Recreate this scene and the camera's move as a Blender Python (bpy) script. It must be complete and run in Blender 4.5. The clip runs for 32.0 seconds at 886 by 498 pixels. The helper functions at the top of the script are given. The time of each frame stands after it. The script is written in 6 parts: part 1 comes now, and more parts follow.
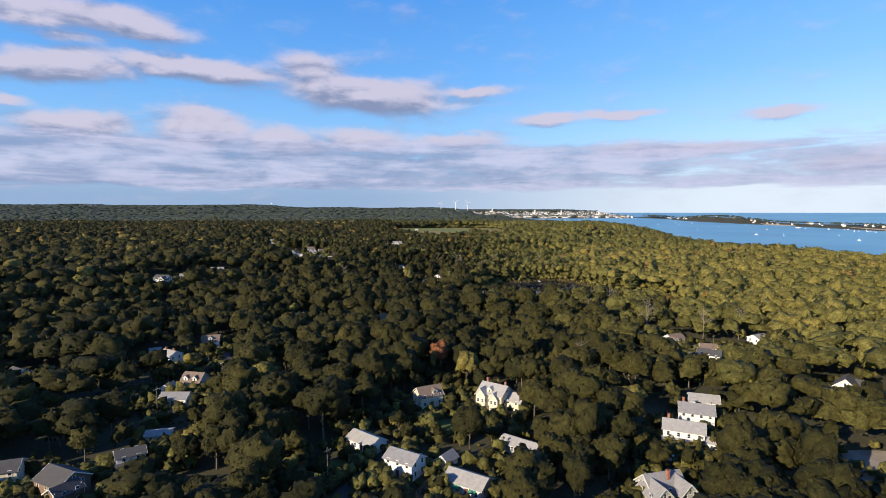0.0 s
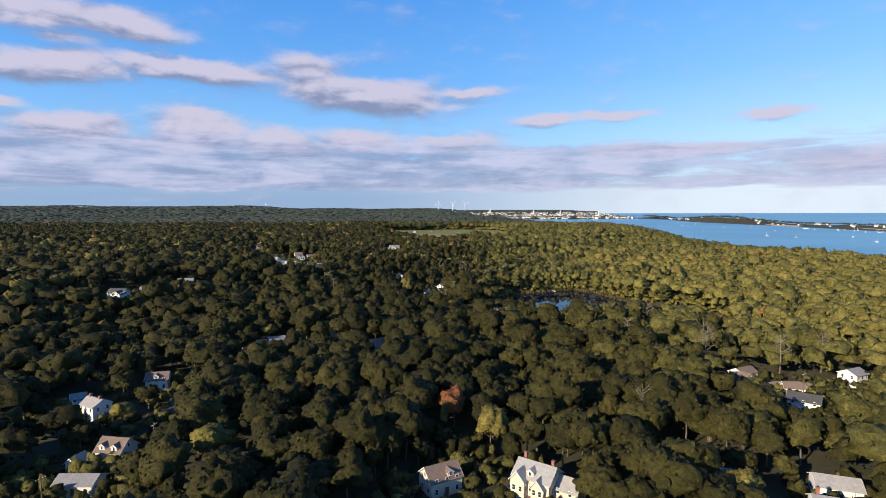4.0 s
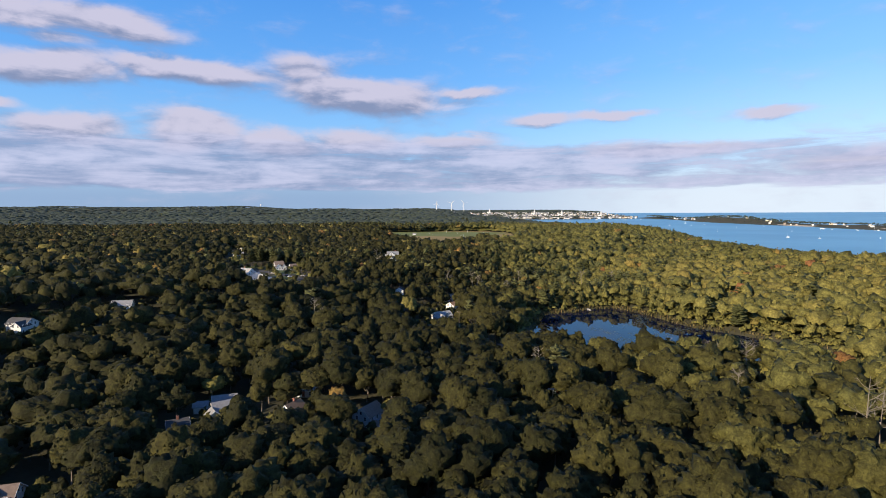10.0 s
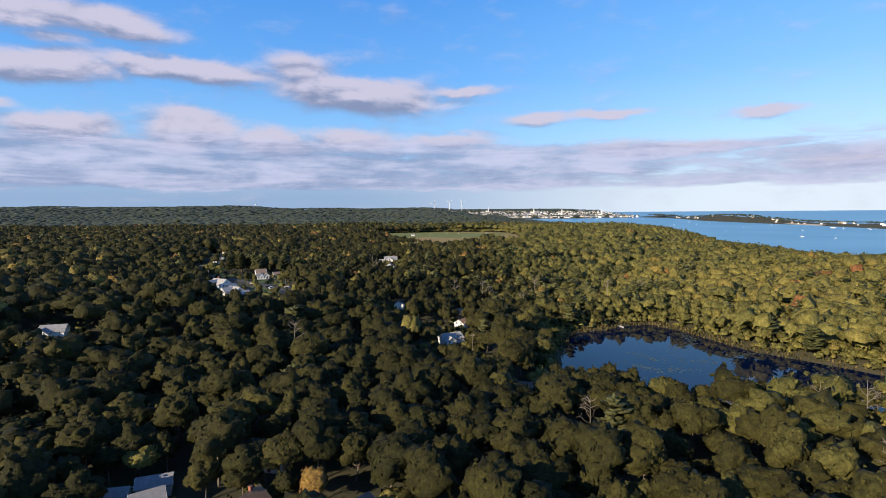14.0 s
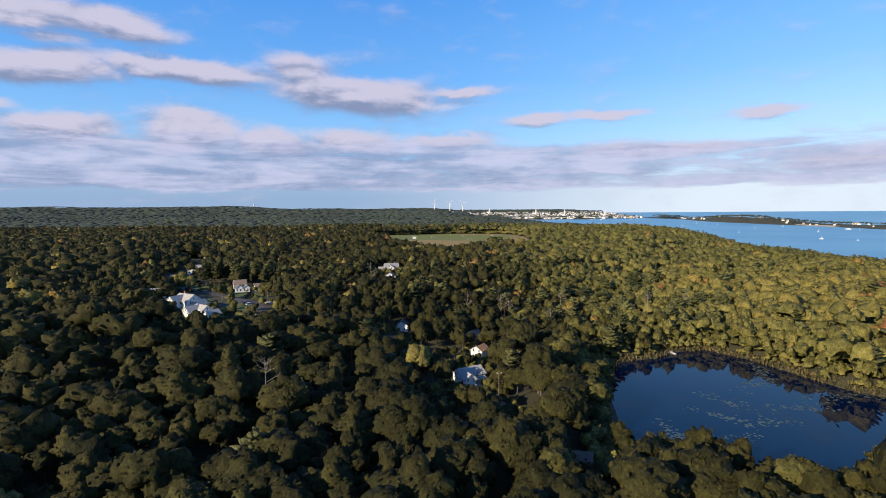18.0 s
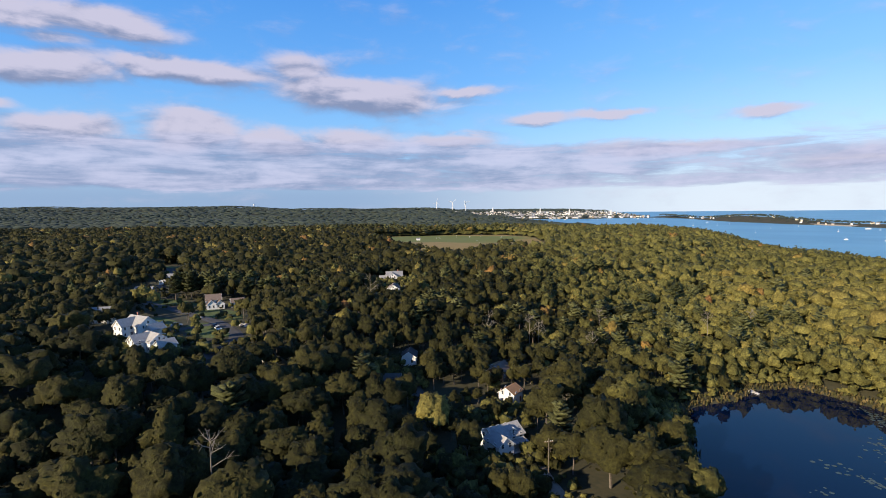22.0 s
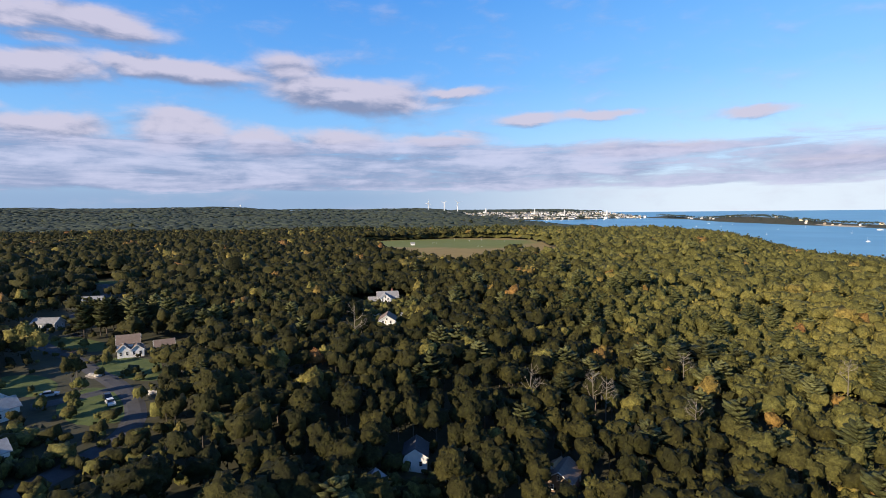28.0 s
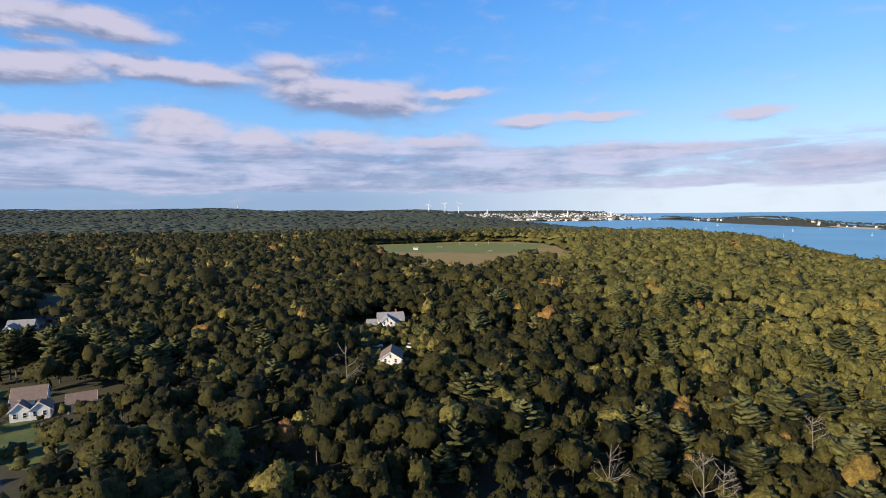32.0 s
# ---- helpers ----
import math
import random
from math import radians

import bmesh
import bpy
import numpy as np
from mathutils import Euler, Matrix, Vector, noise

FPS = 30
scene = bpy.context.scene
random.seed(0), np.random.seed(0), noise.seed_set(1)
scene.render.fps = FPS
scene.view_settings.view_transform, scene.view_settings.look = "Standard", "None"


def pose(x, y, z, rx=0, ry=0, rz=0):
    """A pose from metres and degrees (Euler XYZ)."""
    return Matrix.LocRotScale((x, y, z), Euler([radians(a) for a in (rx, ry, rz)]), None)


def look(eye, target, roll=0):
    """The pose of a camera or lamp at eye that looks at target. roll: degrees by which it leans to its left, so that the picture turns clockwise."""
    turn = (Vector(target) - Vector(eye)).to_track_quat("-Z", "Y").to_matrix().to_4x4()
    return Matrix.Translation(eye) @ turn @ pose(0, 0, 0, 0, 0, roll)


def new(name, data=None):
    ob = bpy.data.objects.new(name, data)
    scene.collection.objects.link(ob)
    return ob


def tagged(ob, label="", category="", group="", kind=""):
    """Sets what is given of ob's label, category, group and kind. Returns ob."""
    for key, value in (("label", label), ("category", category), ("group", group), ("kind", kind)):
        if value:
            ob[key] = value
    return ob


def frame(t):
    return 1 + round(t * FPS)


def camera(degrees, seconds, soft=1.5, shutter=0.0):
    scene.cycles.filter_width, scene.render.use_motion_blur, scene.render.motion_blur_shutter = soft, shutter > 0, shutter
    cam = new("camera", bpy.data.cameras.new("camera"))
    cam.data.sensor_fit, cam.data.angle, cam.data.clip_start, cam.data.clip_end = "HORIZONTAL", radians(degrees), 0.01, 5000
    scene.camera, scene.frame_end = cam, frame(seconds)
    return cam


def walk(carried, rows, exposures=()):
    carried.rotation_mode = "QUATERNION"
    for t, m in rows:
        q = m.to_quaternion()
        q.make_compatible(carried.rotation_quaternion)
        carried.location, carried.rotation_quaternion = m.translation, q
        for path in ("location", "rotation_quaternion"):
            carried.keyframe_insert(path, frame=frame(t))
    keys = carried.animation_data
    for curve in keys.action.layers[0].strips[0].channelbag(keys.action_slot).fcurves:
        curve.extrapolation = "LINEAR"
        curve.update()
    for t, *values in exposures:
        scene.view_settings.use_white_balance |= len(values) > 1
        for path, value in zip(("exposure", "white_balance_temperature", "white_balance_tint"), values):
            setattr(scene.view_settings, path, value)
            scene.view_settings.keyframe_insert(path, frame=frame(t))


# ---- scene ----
cam = camera(78.6, 32.0, soft=0.9)
METRES, EYE, TILT, LEAN, TURN = 430.0, 75.0, -4.7, 0.0, 0.0
ROWS = [
    (0.0, 0.0, 0.0, 0.0, -0.0, 0.0, 0.0),
    (0.5, -0.0014, 0.0157, 0.0013, -0.12, 0.03, 0.02),
    (1.0, -0.0029, 0.0313, 0.0025, -0.17, 0.03, 0.05),
    (1.5, -0.0043, 0.047, 0.0038, -0.17, 0.01, 0.06),
    (2.0, -0.0058, 0.0626, 0.005, -0.24, 0.08, 0.06),
    (2.5, -0.0073, 0.0783, 0.0064, -0.27, 0.05, 0.08),
    (3.0, -0.0088, 0.0939, 0.0075, -0.35, 0.09, 0.1),
    (3.5, -0.0103, 0.1096, 0.0088, -0.35, 0.08, 0.11),
    (5.5, -0.0164, 0.1717, 0.0135, -0.43, 0.11, 0.19),
    (6.0, -0.0178, 0.1872, 0.0148, -0.41, 0.1, 0.19),
    (6.5, -0.0194, 0.2029, 0.016, -0.35, 0.09, 0.21),
    (7.0, -0.0208, 0.2184, 0.0173, -0.41, 0.05, 0.23),
    (7.5, -0.0223, 0.2338, 0.0187, -0.48, 0.01, 0.25),
    (8.0, -0.0237, 0.2492, 0.0201, -0.55, 0.04, 0.26),
    (8.5, -0.0253, 0.2647, 0.0214, -0.63, 0.05, 0.26),
    (9.0, -0.0267, 0.28, 0.0226, -0.69, 0.06, 0.27),
    (9.5, -0.0282, 0.2954, 0.0237, -0.68, 0.09, 0.27),
    (10.0, -0.0297, 0.3107, 0.0248, -0.65, 0.09, 0.27),
    (10.5, -0.0311, 0.3261, 0.0263, -0.65, 0.05, 0.29),
    (11.0, -0.0326, 0.3414, 0.0275, -0.65, 0.1, 0.27),
    (11.5, -0.0341, 0.3557, 0.0285, -0.59, 0.11, 0.28),
    (12.0, -0.0353, 0.3713, 0.0296, -0.53, 0.1, 0.31),
    (12.5, -0.0369, 0.3868, 0.0311, -0.55, 0.03, 0.32),
    (13.0, -0.0381, 0.4024, 0.0326, -0.53, -0.06, 0.37),
    (13.5, -0.0396, 0.4176, 0.0341, -0.73, -0.04, 0.41),
    (14.0, -0.0411, 0.4332, 0.0355, -0.95, -0.01, 0.43),
    (14.5, -0.0425, 0.4488, 0.0368, -1.1, -0.01, 0.42),
    (16.5, -0.0487, 0.512, 0.0416, -1.25, 0.09, 0.42),
    (17.0, -0.0502, 0.5275, 0.0428, -1.18, 0.1, 0.4),
    (17.5, -0.0517, 0.543, 0.044, -1.1, 0.05, 0.42),
    (18.0, -0.0532, 0.5587, 0.0452, -1.01, 0.05, 0.43),
    (18.5, -0.0547, 0.5742, 0.0465, -0.94, 0.07, 0.42),
    (19.0, -0.0562, 0.5897, 0.0479, -0.91, 0.01, 0.44),
    (19.5, -0.0575, 0.6053, 0.0492, -0.85, 0.0, 0.46),
    (20.0, -0.059, 0.621, 0.0503, -0.85, 0.02, 0.46),
    (20.5, -0.0605, 0.6366, 0.0514, -0.91, 0.08, 0.45),
    (21.0, -0.0619, 0.6523, 0.0524, -0.89, 0.06, 0.45),
    (21.5, -0.0634, 0.6678, 0.0539, -0.85, 0.02, 0.47),
    (22.0, -0.0648, 0.6834, 0.0552, -0.84, -0.0, 0.5),
    (22.5, -0.0663, 0.699, 0.0565, -1.0, -0.01, 0.51),
    (23.0, -0.0677, 0.7144, 0.058, -1.12, -0.04, 0.53),
    (23.5, -0.069, 0.73, 0.0595, -1.25, -0.08, 0.54),
    (24.0, -0.0704, 0.7458, 0.0613, -1.52, -0.18, 0.57),
    (24.5, -0.0717, 0.7614, 0.0628, -1.76, -0.13, 0.56),
    (25.0, -0.0732, 0.7769, 0.0638, -1.85, -0.02, 0.55),
    (25.5, -0.0746, 0.7923, 0.0647, -1.92, 0.05, 0.55),
    (27.5, -0.0805, 0.8532, 0.0695, -1.8, 0.01, 0.65),
    (28.0, -0.0818, 0.8686, 0.0709, -1.84, 0.04, 0.66),
    (28.5, -0.0832, 0.884, 0.0721, -1.92, 0.07, 0.67),
    (29.0, -0.0848, 0.8995, 0.0733, -1.95, 0.12, 0.63),
    (29.5, -0.0862, 0.9151, 0.0745, -1.88, 0.05, 0.64),
    (30.0, -0.0877, 0.9307, 0.0756, -1.86, 0.1, 0.63),
    (30.5, -0.089, 0.946, 0.0768, -1.79, 0.11, 0.63),
    (31.0, -0.0905, 0.9614, 0.0782, -1.86, 0.11, 0.63),
    (31.5, -0.092, 0.9766, 0.0797, -1.92, 0.1, 0.68),
    (32.0, -0.0934, 0.9923, 0.0806, -1.88, 0.18, 0.67),
]
walk(cam, [(t, pose(0, 0, EYE, TILT, LEAN, TURN) @ pose(METRES * x, METRES * y, METRES * z, 90 + pitch, roll, yaw)) for t, x, y, z, yaw, pitch, roll in ROWS])

# ---- sky, sun, exposure ----
SUN_AZ, SUN_EL = 228.0, 21.0   # degrees clockwise from +y, degrees above the horizon
scene.view_settings.exposure = 0.5


def node_kit(tree):
    """Short makers for nodes of one tree."""
    def put(kind, **settings):
        n = tree.nodes.new(kind)
        for key, value in settings.items():
            setattr(n, key, value)
        return n

    def wire(value, socket):
        if hasattr(value, "is_output"):
            tree.links.new(value, socket)
        else:
            socket.default_value = value

    def m(op, a, b=0.0, c=0.0):
        n = put("ShaderNodeMath", operation=op)
        for v, s in zip((a, b, c), n.inputs):
            wire(v, s)
        return n.outputs[0]

    def smooth(v, lo, hi, a=0.0, b=1.0):
        n = put("ShaderNodeMapRange", interpolation_type="SMOOTHSTEP")
        for x, s in zip((v, lo, hi, a, b), n.inputs):
            wire(x, s)
        return n.outputs[0]

    def mix(f, a, b, blend="MIX"):
        n = put("ShaderNodeMix", data_type="RGBA", blend_type=blend)
        wire(f, n.inputs[0]), wire(a, n.inputs[6]), wire(b, n.inputs[7])
        return n.outputs[2]

    def noise_at(vec, scale, detail=4.0, rough=0.5, distortion=0.0):
        n = put("ShaderNodeTexNoise")
        if vec is not None:
            tree.links.new(vec, n.inputs["Vector"])
        n.inputs["Scale"].default_value, n.inputs["Detail"].default_value = scale, detail
        n.inputs["Roughness"].default_value, n.inputs["Distortion"].default_value = rough, distortion
        return n.outputs[0]

    def xyz(x, y, z=0.0):
        n = put("ShaderNodeCombineXYZ")
        for v, s in zip((x, y, z), n.inputs):
            wire(v, s)
        return n.outputs[0]

    return put, wire, m, smooth, mix, noise_at, xyz


def build_sky():
    world = bpy.data.worlds.new("sky")
    scene.world = world
    world.use_nodes = True
    tree = world.node_tree
    tree.nodes.clear()
    put, wire, m, smooth, mix, noise_at, xyz = node_kit(tree)
    coord = put("ShaderNodeTexCoord")
    sep = put("ShaderNodeSeparateXYZ")
    tree.links.new(coord.outputs["Generated"], sep.inputs[0])
    az = m("MULTIPLY", m("ARCTAN2", sep.outputs[0], sep.outputs[1]), 57.2958)
    el = m("MULTIPLY", m("ARCSINE", sep.outputs[2]), 57.2958)
    sky = put("ShaderNodeTexSky", sky_type="NISHITA", sun_disc=False, sun_elevation=radians(SUN_EL), sun_rotation=radians(SUN_AZ),
              altitude=60.0, air_density=1.0, dust_density=0.6, ozone_density=2.5)
    up = xyz(sep.outputs[0], sep.outputs[1], m("MAXIMUM", sep.outputs[2], 0.02))
    tree.links.new(up, sky.inputs["Vector"])
    ramp = put("ShaderNodeValToRGB")
    tree.links.new(m("DIVIDE", m("MAXIMUM", el, 0.0), 60.0), ramp.inputs[0])
    stops = [(0.0, (0.35, 0.50, 0.69)), (0.12, (0.195, 0.43, 0.76)), (0.21, (0.105, 0.335, 0.74)), (0.36, (0.048, 0.245, 0.68)), (0.52, (0.020, 0.12, 0.42)), (1.0, (0.010, 0.055, 0.22))]
    marks = ramp.color_ramp.elements
    marks[0].position, marks[0].color = stops[0][0], (*stops[0][1], 1)
    marks[1].position, marks[1].color = stops[-1][0], (*stops[-1][1], 1)
    for at, colour in stops[1:-1]:
        marks.new(at).color = (*colour, 1)
    glow = smooth(az, -10.0, 42.0, 0.96, 1.30)
    clear = mix(1.0, ramp.outputs[0], xyz(m("MULTIPLY", glow, glow), glow, m("POWER", glow, 0.4)), "MULTIPLY")
    base = mix(0.8, mix(1.0, sky.outputs[0], (SKY, SKY, SKY, 1.0), "MULTIPLY"), clear)
    # two cloud fields: billows, and streaks drawn out along the horizon
    billow = noise_at(xyz(m("MULTIPLY", az, 0.20), m("MULTIPLY", el, 0.50), 3.1), 1.0, 8.0, 0.58, 0.25)
    above = noise_at(xyz(m("MULTIPLY", m("ADD", az, -0.5), 0.20), m("MULTIPLY", m("ADD", el, 0.7), 0.50), 3.1), 1.0, 5.0, 0.55, 0.25)
    streak = noise_at(xyz(m("MULTIPLY", az, 0.11), m("MULTIPLY", el, 0.85), 7.7), 1.0, 8.0, 0.6, 0.35)
    wisp = noise_at(xyz(m("MULTIPLY", az, 0.09), m("MULTIPLY", el, 0.22), 5.3), 1.0, 5.0, 0.6, 0.4)
    lift = m("MULTIPLY", m("SUBTRACT", wisp, 0.5), 3.2)

    def heaps(high):
        total = None
        for caz, cel, haz, hel, tilt, w in CLOUDS:
            da = m("SUBTRACT", az, caz)
            u = m("DIVIDE", da, haz)
            v = m("DIVIDE", m("SUBTRACT", m("SUBTRACT", m("ADD", high, lift), cel), m("MULTIPLY", da, tilt)), hel)
            q = m("ADD", m("MULTIPLY", u, u), m("MULTIPLY", v, v))
            g = m("MULTIPLY", m("POWER", 2.71828, m("MULTIPLY", q, -1.0)), w)
            total = g if total is None else m("SMOOTH_MAX", total, g, 0.25)
        return total

    total = m("MINIMUM", m("MULTIPLY", heaps(el), 1.25), 1.0)
    top = m("SUBTRACT", heaps(el), heaps(m("ADD", el, 0.9)))      # bright tops, grey bases
    thick = m("ADD", total, m("MULTIPLY", m("SUBTRACT", billow, 0.5), 0.9))
    heap = smooth(thick, 0.16, 0.86)
    # the low deck, thinner away to the right
    low = m("MULTIPLY", smooth(el, 0.8, 2.2), smooth(el, 7.6, 5.0))
    thin = smooth(az, -8.0, 42.0, 0.86, 0.52)
    deck = smooth(m("ADD", m("MULTIPLY", low, thin), m("MULTIPLY", m("SUBTRACT", streak, 0.5), 2.0)), 0.20, 0.72)
    deck = m("MULTIPLY", deck, smooth(low, 0.0, 0.3))
    shade = smooth(m("ADD", m("MULTIPLY", m("SUBTRACT", billow, above), 0.9), m("MULTIPLY", top, 0.55)), -0.22, 0.20)
    heap_colour = mix(shade, (0.175, 0.205, 0.32, 1), (0.455, 0.43, 0.53, 1))
    deck_colour = mix(smooth(m("ADD", m("MULTIPLY", streak, 0.6), m("MULTIPLY", billow, 0.4)), 0.36, 0.62), (0.175, 0.225, 0.37, 1), (0.43, 0.44, 0.585, 1))
    haze = m("MULTIPLY", smooth(el, 4.5, 0.6), 0.9)
    haze_colour = mix(smooth(az, -12.0, 30.0), (0.205, 0.30, 0.46, 1), (0.55, 0.62, 0.70, 1))
    colour = mix(haze, base, haze_colour)
    colour = mix(m("MULTIPLY", heap, 0.92), colour, heap_colour)
    colour = mix(m("MULTIPLY", deck, 0.85), colour, deck_colour)
    back = put("ShaderNodeBackground")
    tree.links.new(colour, back.inputs["Color"])
    back.inputs["Strength"].default_value = 1.0
    tree.links.new(back.outputs[0], put("ShaderNodeOutputWorld").inputs["Surface"])


SKY = 0.10
# azimuth, height, half width, half height (degrees), tilt, weight
CLOUDS = [
    (-30.5, 15.6, 7.6, 1.25, -0.05, 0.95), (-37.0, 15.6, 4.5, 1.3, 0.0, 0.85), (-34.0, 13.9, 4.0, 0.7, 0.0, 0.55),
    (-35.0, 11.7, 7.0, 1.5, 0.05, 0.95), (-23.0, 12.5, 9.5, 1.1, -0.02, 1.0), (-8.0, 11.2, 9.8, 1.9, -0.08, 1.05), (-13.4, 13.7, 4.0, 1.8, 0.0, 0.78), (3.2, 11.3, 4.2, 0.65, 0.02, 0.85),
    (-39.0, 8.5, 2.6, 0.8, 0.0, 0.8), (-33.5, 6.6, 5.6, 1.4, 0.0, 0.95), (-23.6, 7.4, 4.8, 1.9, 0.0, 1.0), (-16.0, 6.3, 4.5, 1.4, 0.0, 0.95), (-8.0, 7.0, 5.0, 1.3, 0.0, 0.9), (2.0, 6.9, 6.0, 0.9, 0.0, 0.8),
    (11.0, 8.4, 3.6, 0.6, 0.0, 0.9), (17.5, 8.6, 6.0, 0.5, 0.02, 0.72), (31.6, 8.2, 4.0, 0.6, 0.0, 0.72), (23.0, 5.3, 10.5, 0.8, 0.0, 0.72), (38.0, 3.9, 7.0, 1.2, 0.0, 0.75),
]
build_sky()
sun = new("sun", bpy.data.lights.new("sun", "SUN"))
sun.data.energy, sun.data.angle, sun.data.color = 4.9, radians(0.53), (1.0, 0.83, 0.60)
a, e = radians(SUN_AZ), radians(SUN_EL)
sun.matrix_world = look((-300, -150, 150), Vector((-300, -150, 150)) - Vector((math.sin(a) * math.cos(e), math.cos(a) * math.cos(e), math.sin(e))))

# ---- materials ----
def material(name, rough=0.8, metal=0.0):
    mat = bpy.data.materials.new(name)
    mat.use_nodes = True
    tree = mat.node_tree
    bsdf = tree.nodes["Principled BSDF"]
    bsdf.inputs["Roughness"].default_value, bsdf.inputs["Metallic"].default_value = rough, metal
    return mat, tree, bsdf


def surface(name, dark, light, scale=1.0, rough=0.8, bump=0.0, metal=0.0, fine=8.0, vary=0.0, space="Object"):
    """A mottled surface: two scales of noise between two colours, an optional relief, a shift from object to object."""
    mat, tree, bsdf = material(name, rough, metal)
    put, wire, m, smooth, mix, noise_at, xyz = node_kit(tree)
    co = put("ShaderNodeTexCoord").outputs[space]
    big, small = noise_at(co, scale, 4.0, 0.6), noise_at(co, scale * fine, 3.0, 0.6)
    f = smooth(m("ADD", m("MULTIPLY", big, 0.6), m("MULTIPLY", small, 0.4)), 0.3, 0.7)
    colour = mix(f, (*dark, 1), (*light, 1))
    if vary:
        info = put("ShaderNodeObjectInfo")
        hsv = put("ShaderNodeHueSaturation")
        tree.links.new(m("ADD", m("MULTIPLY", info.outputs["Random"], vary), 1 - vary / 2), hsv.inputs["Value"])
        tree.links.new(colour, hsv.inputs["Color"])
        colour = hsv.outputs[0]
    tree.links.new(colour, bsdf.inputs["Base Color"])
    if bump:
        b = put("ShaderNodeBump")
        b.inputs["Strength"].default_value, b.inputs["Distance"].default_value = bump, 0.05
        tree.links.new(small, b.inputs["Height"])
        tree.links.new(b.outputs[0], bsdf.inputs["Normal"])
    return mat


def foliage(name, stops, rough=0.75, through_light=0.09):
    """Leaves: a colour by the tree's own tint, varied leaf by leaf and over the tree, with light passing through."""
    mat, tree, bsdf = material(name, rough)
    put, wire, m, smooth, mix, noise_at, xyz = node_kit(tree)
    tint = put("ShaderNodeAttribute", attribute_name="tint").outputs["Fac"]
    geo = put("ShaderNodeNewGeometry")
    info = put("ShaderNodeObjectInfo")
    t = m("ADD", tint, m("MULTIPLY", m("SUBTRACT", info.outputs["Random"], 0.5), 0.10))
    t = m("ADD", t, m("MULTIPLY", m("SUBTRACT", geo.outputs["Random Per Island"], 0.5), 0.09))
    ramp = put("ShaderNodeValToRGB")
    tree.links.new(t, ramp.inputs[0])
    el = ramp.color_ramp.elements
    el[0].position, el[0].color = stops[0][0], (*stops[0][1], 1)
    el[1].position, el[1].color = stops[-1][0], (*stops[-1][1], 1)
    for p, c in stops[1:-1]:
        el.new(p).color = (*c, 1)
    grain = noise_at(geo.outputs["Position"], 1.5, 4.0, 0.68)
    bough = noise_at(geo.outputs["Position"], 0.5, 3.0, 0.6)
    leaf = m("ADD", m("MULTIPLY", geo.outputs["Random Per Island"], 0.20), smooth(grain, 0.36, 0.66, 0.58, 1.22))
    leaf = m("MULTIPLY", leaf, smooth(bough, 0.32, 0.68, 0.66, 1.26))
    relief = put("ShaderNodeBump")
    relief.inputs["Strength"].default_value, relief.inputs["Distance"].default_value = 0.8, 0.5
    tree.links.new(grain, relief.inputs["Height"])
    # sprays turn with the clump that carries them
    away = put("ShaderNodeVectorTransform", vector_type="VECTOR", convert_from="OBJECT", convert_to="WORLD")
    tree.links.new(put("ShaderNodeAttribute", attribute_name="outward").outputs["Vector"], away.inputs[0])
    blend = put("ShaderNodeVectorMath", operation="MULTIPLY_ADD")
    tree.links.new(away.outputs[0], blend.inputs[0])
    blend.inputs[1].default_value = (1.8, 1.8, 1.8)
    tree.links.new(geo.outputs["Normal"], blend.inputs[2])
    level = put("ShaderNodeVectorMath", operation="NORMALIZE")
    tree.links.new(blend.outputs[0], level.inputs[0])
    tree.links.new(level.outputs[0], relief.inputs["Normal"])
    tree.links.new(relief.outputs[0], bsdf.inputs["Normal"])
    colour = mix(1.0, ramp.outputs[0], xyz(leaf, leaf, m("MULTIPLY", leaf, 0.95)), "MULTIPLY")
    tree.links.new(colour, bsdf.inputs["Base Color"])
    bsdf.inputs["Specular IOR Level"].default_value = 0.2
    if through_light:
        tr = put("ShaderNodeBsdfTranslucent")
        tree.links.new(colour, tr.inputs[0])
        ms = put("ShaderNodeMixShader")
        ms.inputs[0].default_value = through_light
        tree.links.new(bsdf.outputs[0], ms.inputs[1])
        tree.links.new(tr.outputs[0], ms.inputs[2])
        tree.links.new(ms.outputs[0], tree.nodes["Material Output"].inputs[0])
    return mat


# low stops carry western shade put into the leaf colour, middle ones eastern sun
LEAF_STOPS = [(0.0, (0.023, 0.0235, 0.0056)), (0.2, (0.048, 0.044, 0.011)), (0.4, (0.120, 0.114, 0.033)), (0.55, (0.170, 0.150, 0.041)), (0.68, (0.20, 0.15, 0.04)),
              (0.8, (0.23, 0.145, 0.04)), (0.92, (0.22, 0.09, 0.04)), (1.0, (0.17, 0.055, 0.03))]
LEAF = foliage("broadleaf_foliage", LEAF_STOPS)
NEEDLE = foliage("pine_needles", [(0.0, (0.050, 0.056, 0.020)), (0.5, (0.090, 0.095, 0.036)), (1.0, (0.150, 0.152, 0.064))], 0.75, 0.12)
# far trees: a mild blue haze is put into this dark green
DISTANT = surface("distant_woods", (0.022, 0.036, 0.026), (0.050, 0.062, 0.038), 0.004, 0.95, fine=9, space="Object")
BARK = surface("bark", (0.09, 0.07, 0.055), (0.20, 0.17, 0.14), 0.8, 0.9, 0.6, vary=0.4)
DEADWOOD = surface("bleached_dead_wood", (0.12, 0.10, 0.078), (0.27, 0.235, 0.19), 1.2, 0.9, 0.4)
GROUND = surface("woodland_floor", (0.032, 0.034, 0.016), (0.075, 0.066, 0.032), 0.05, 0.95, 0.3, fine=14)
LAWN = surface("lawn_grass", (0.045, 0.075, 0.016), (0.12, 0.145, 0.036), 0.22, 0.95, 0.4, fine=18)
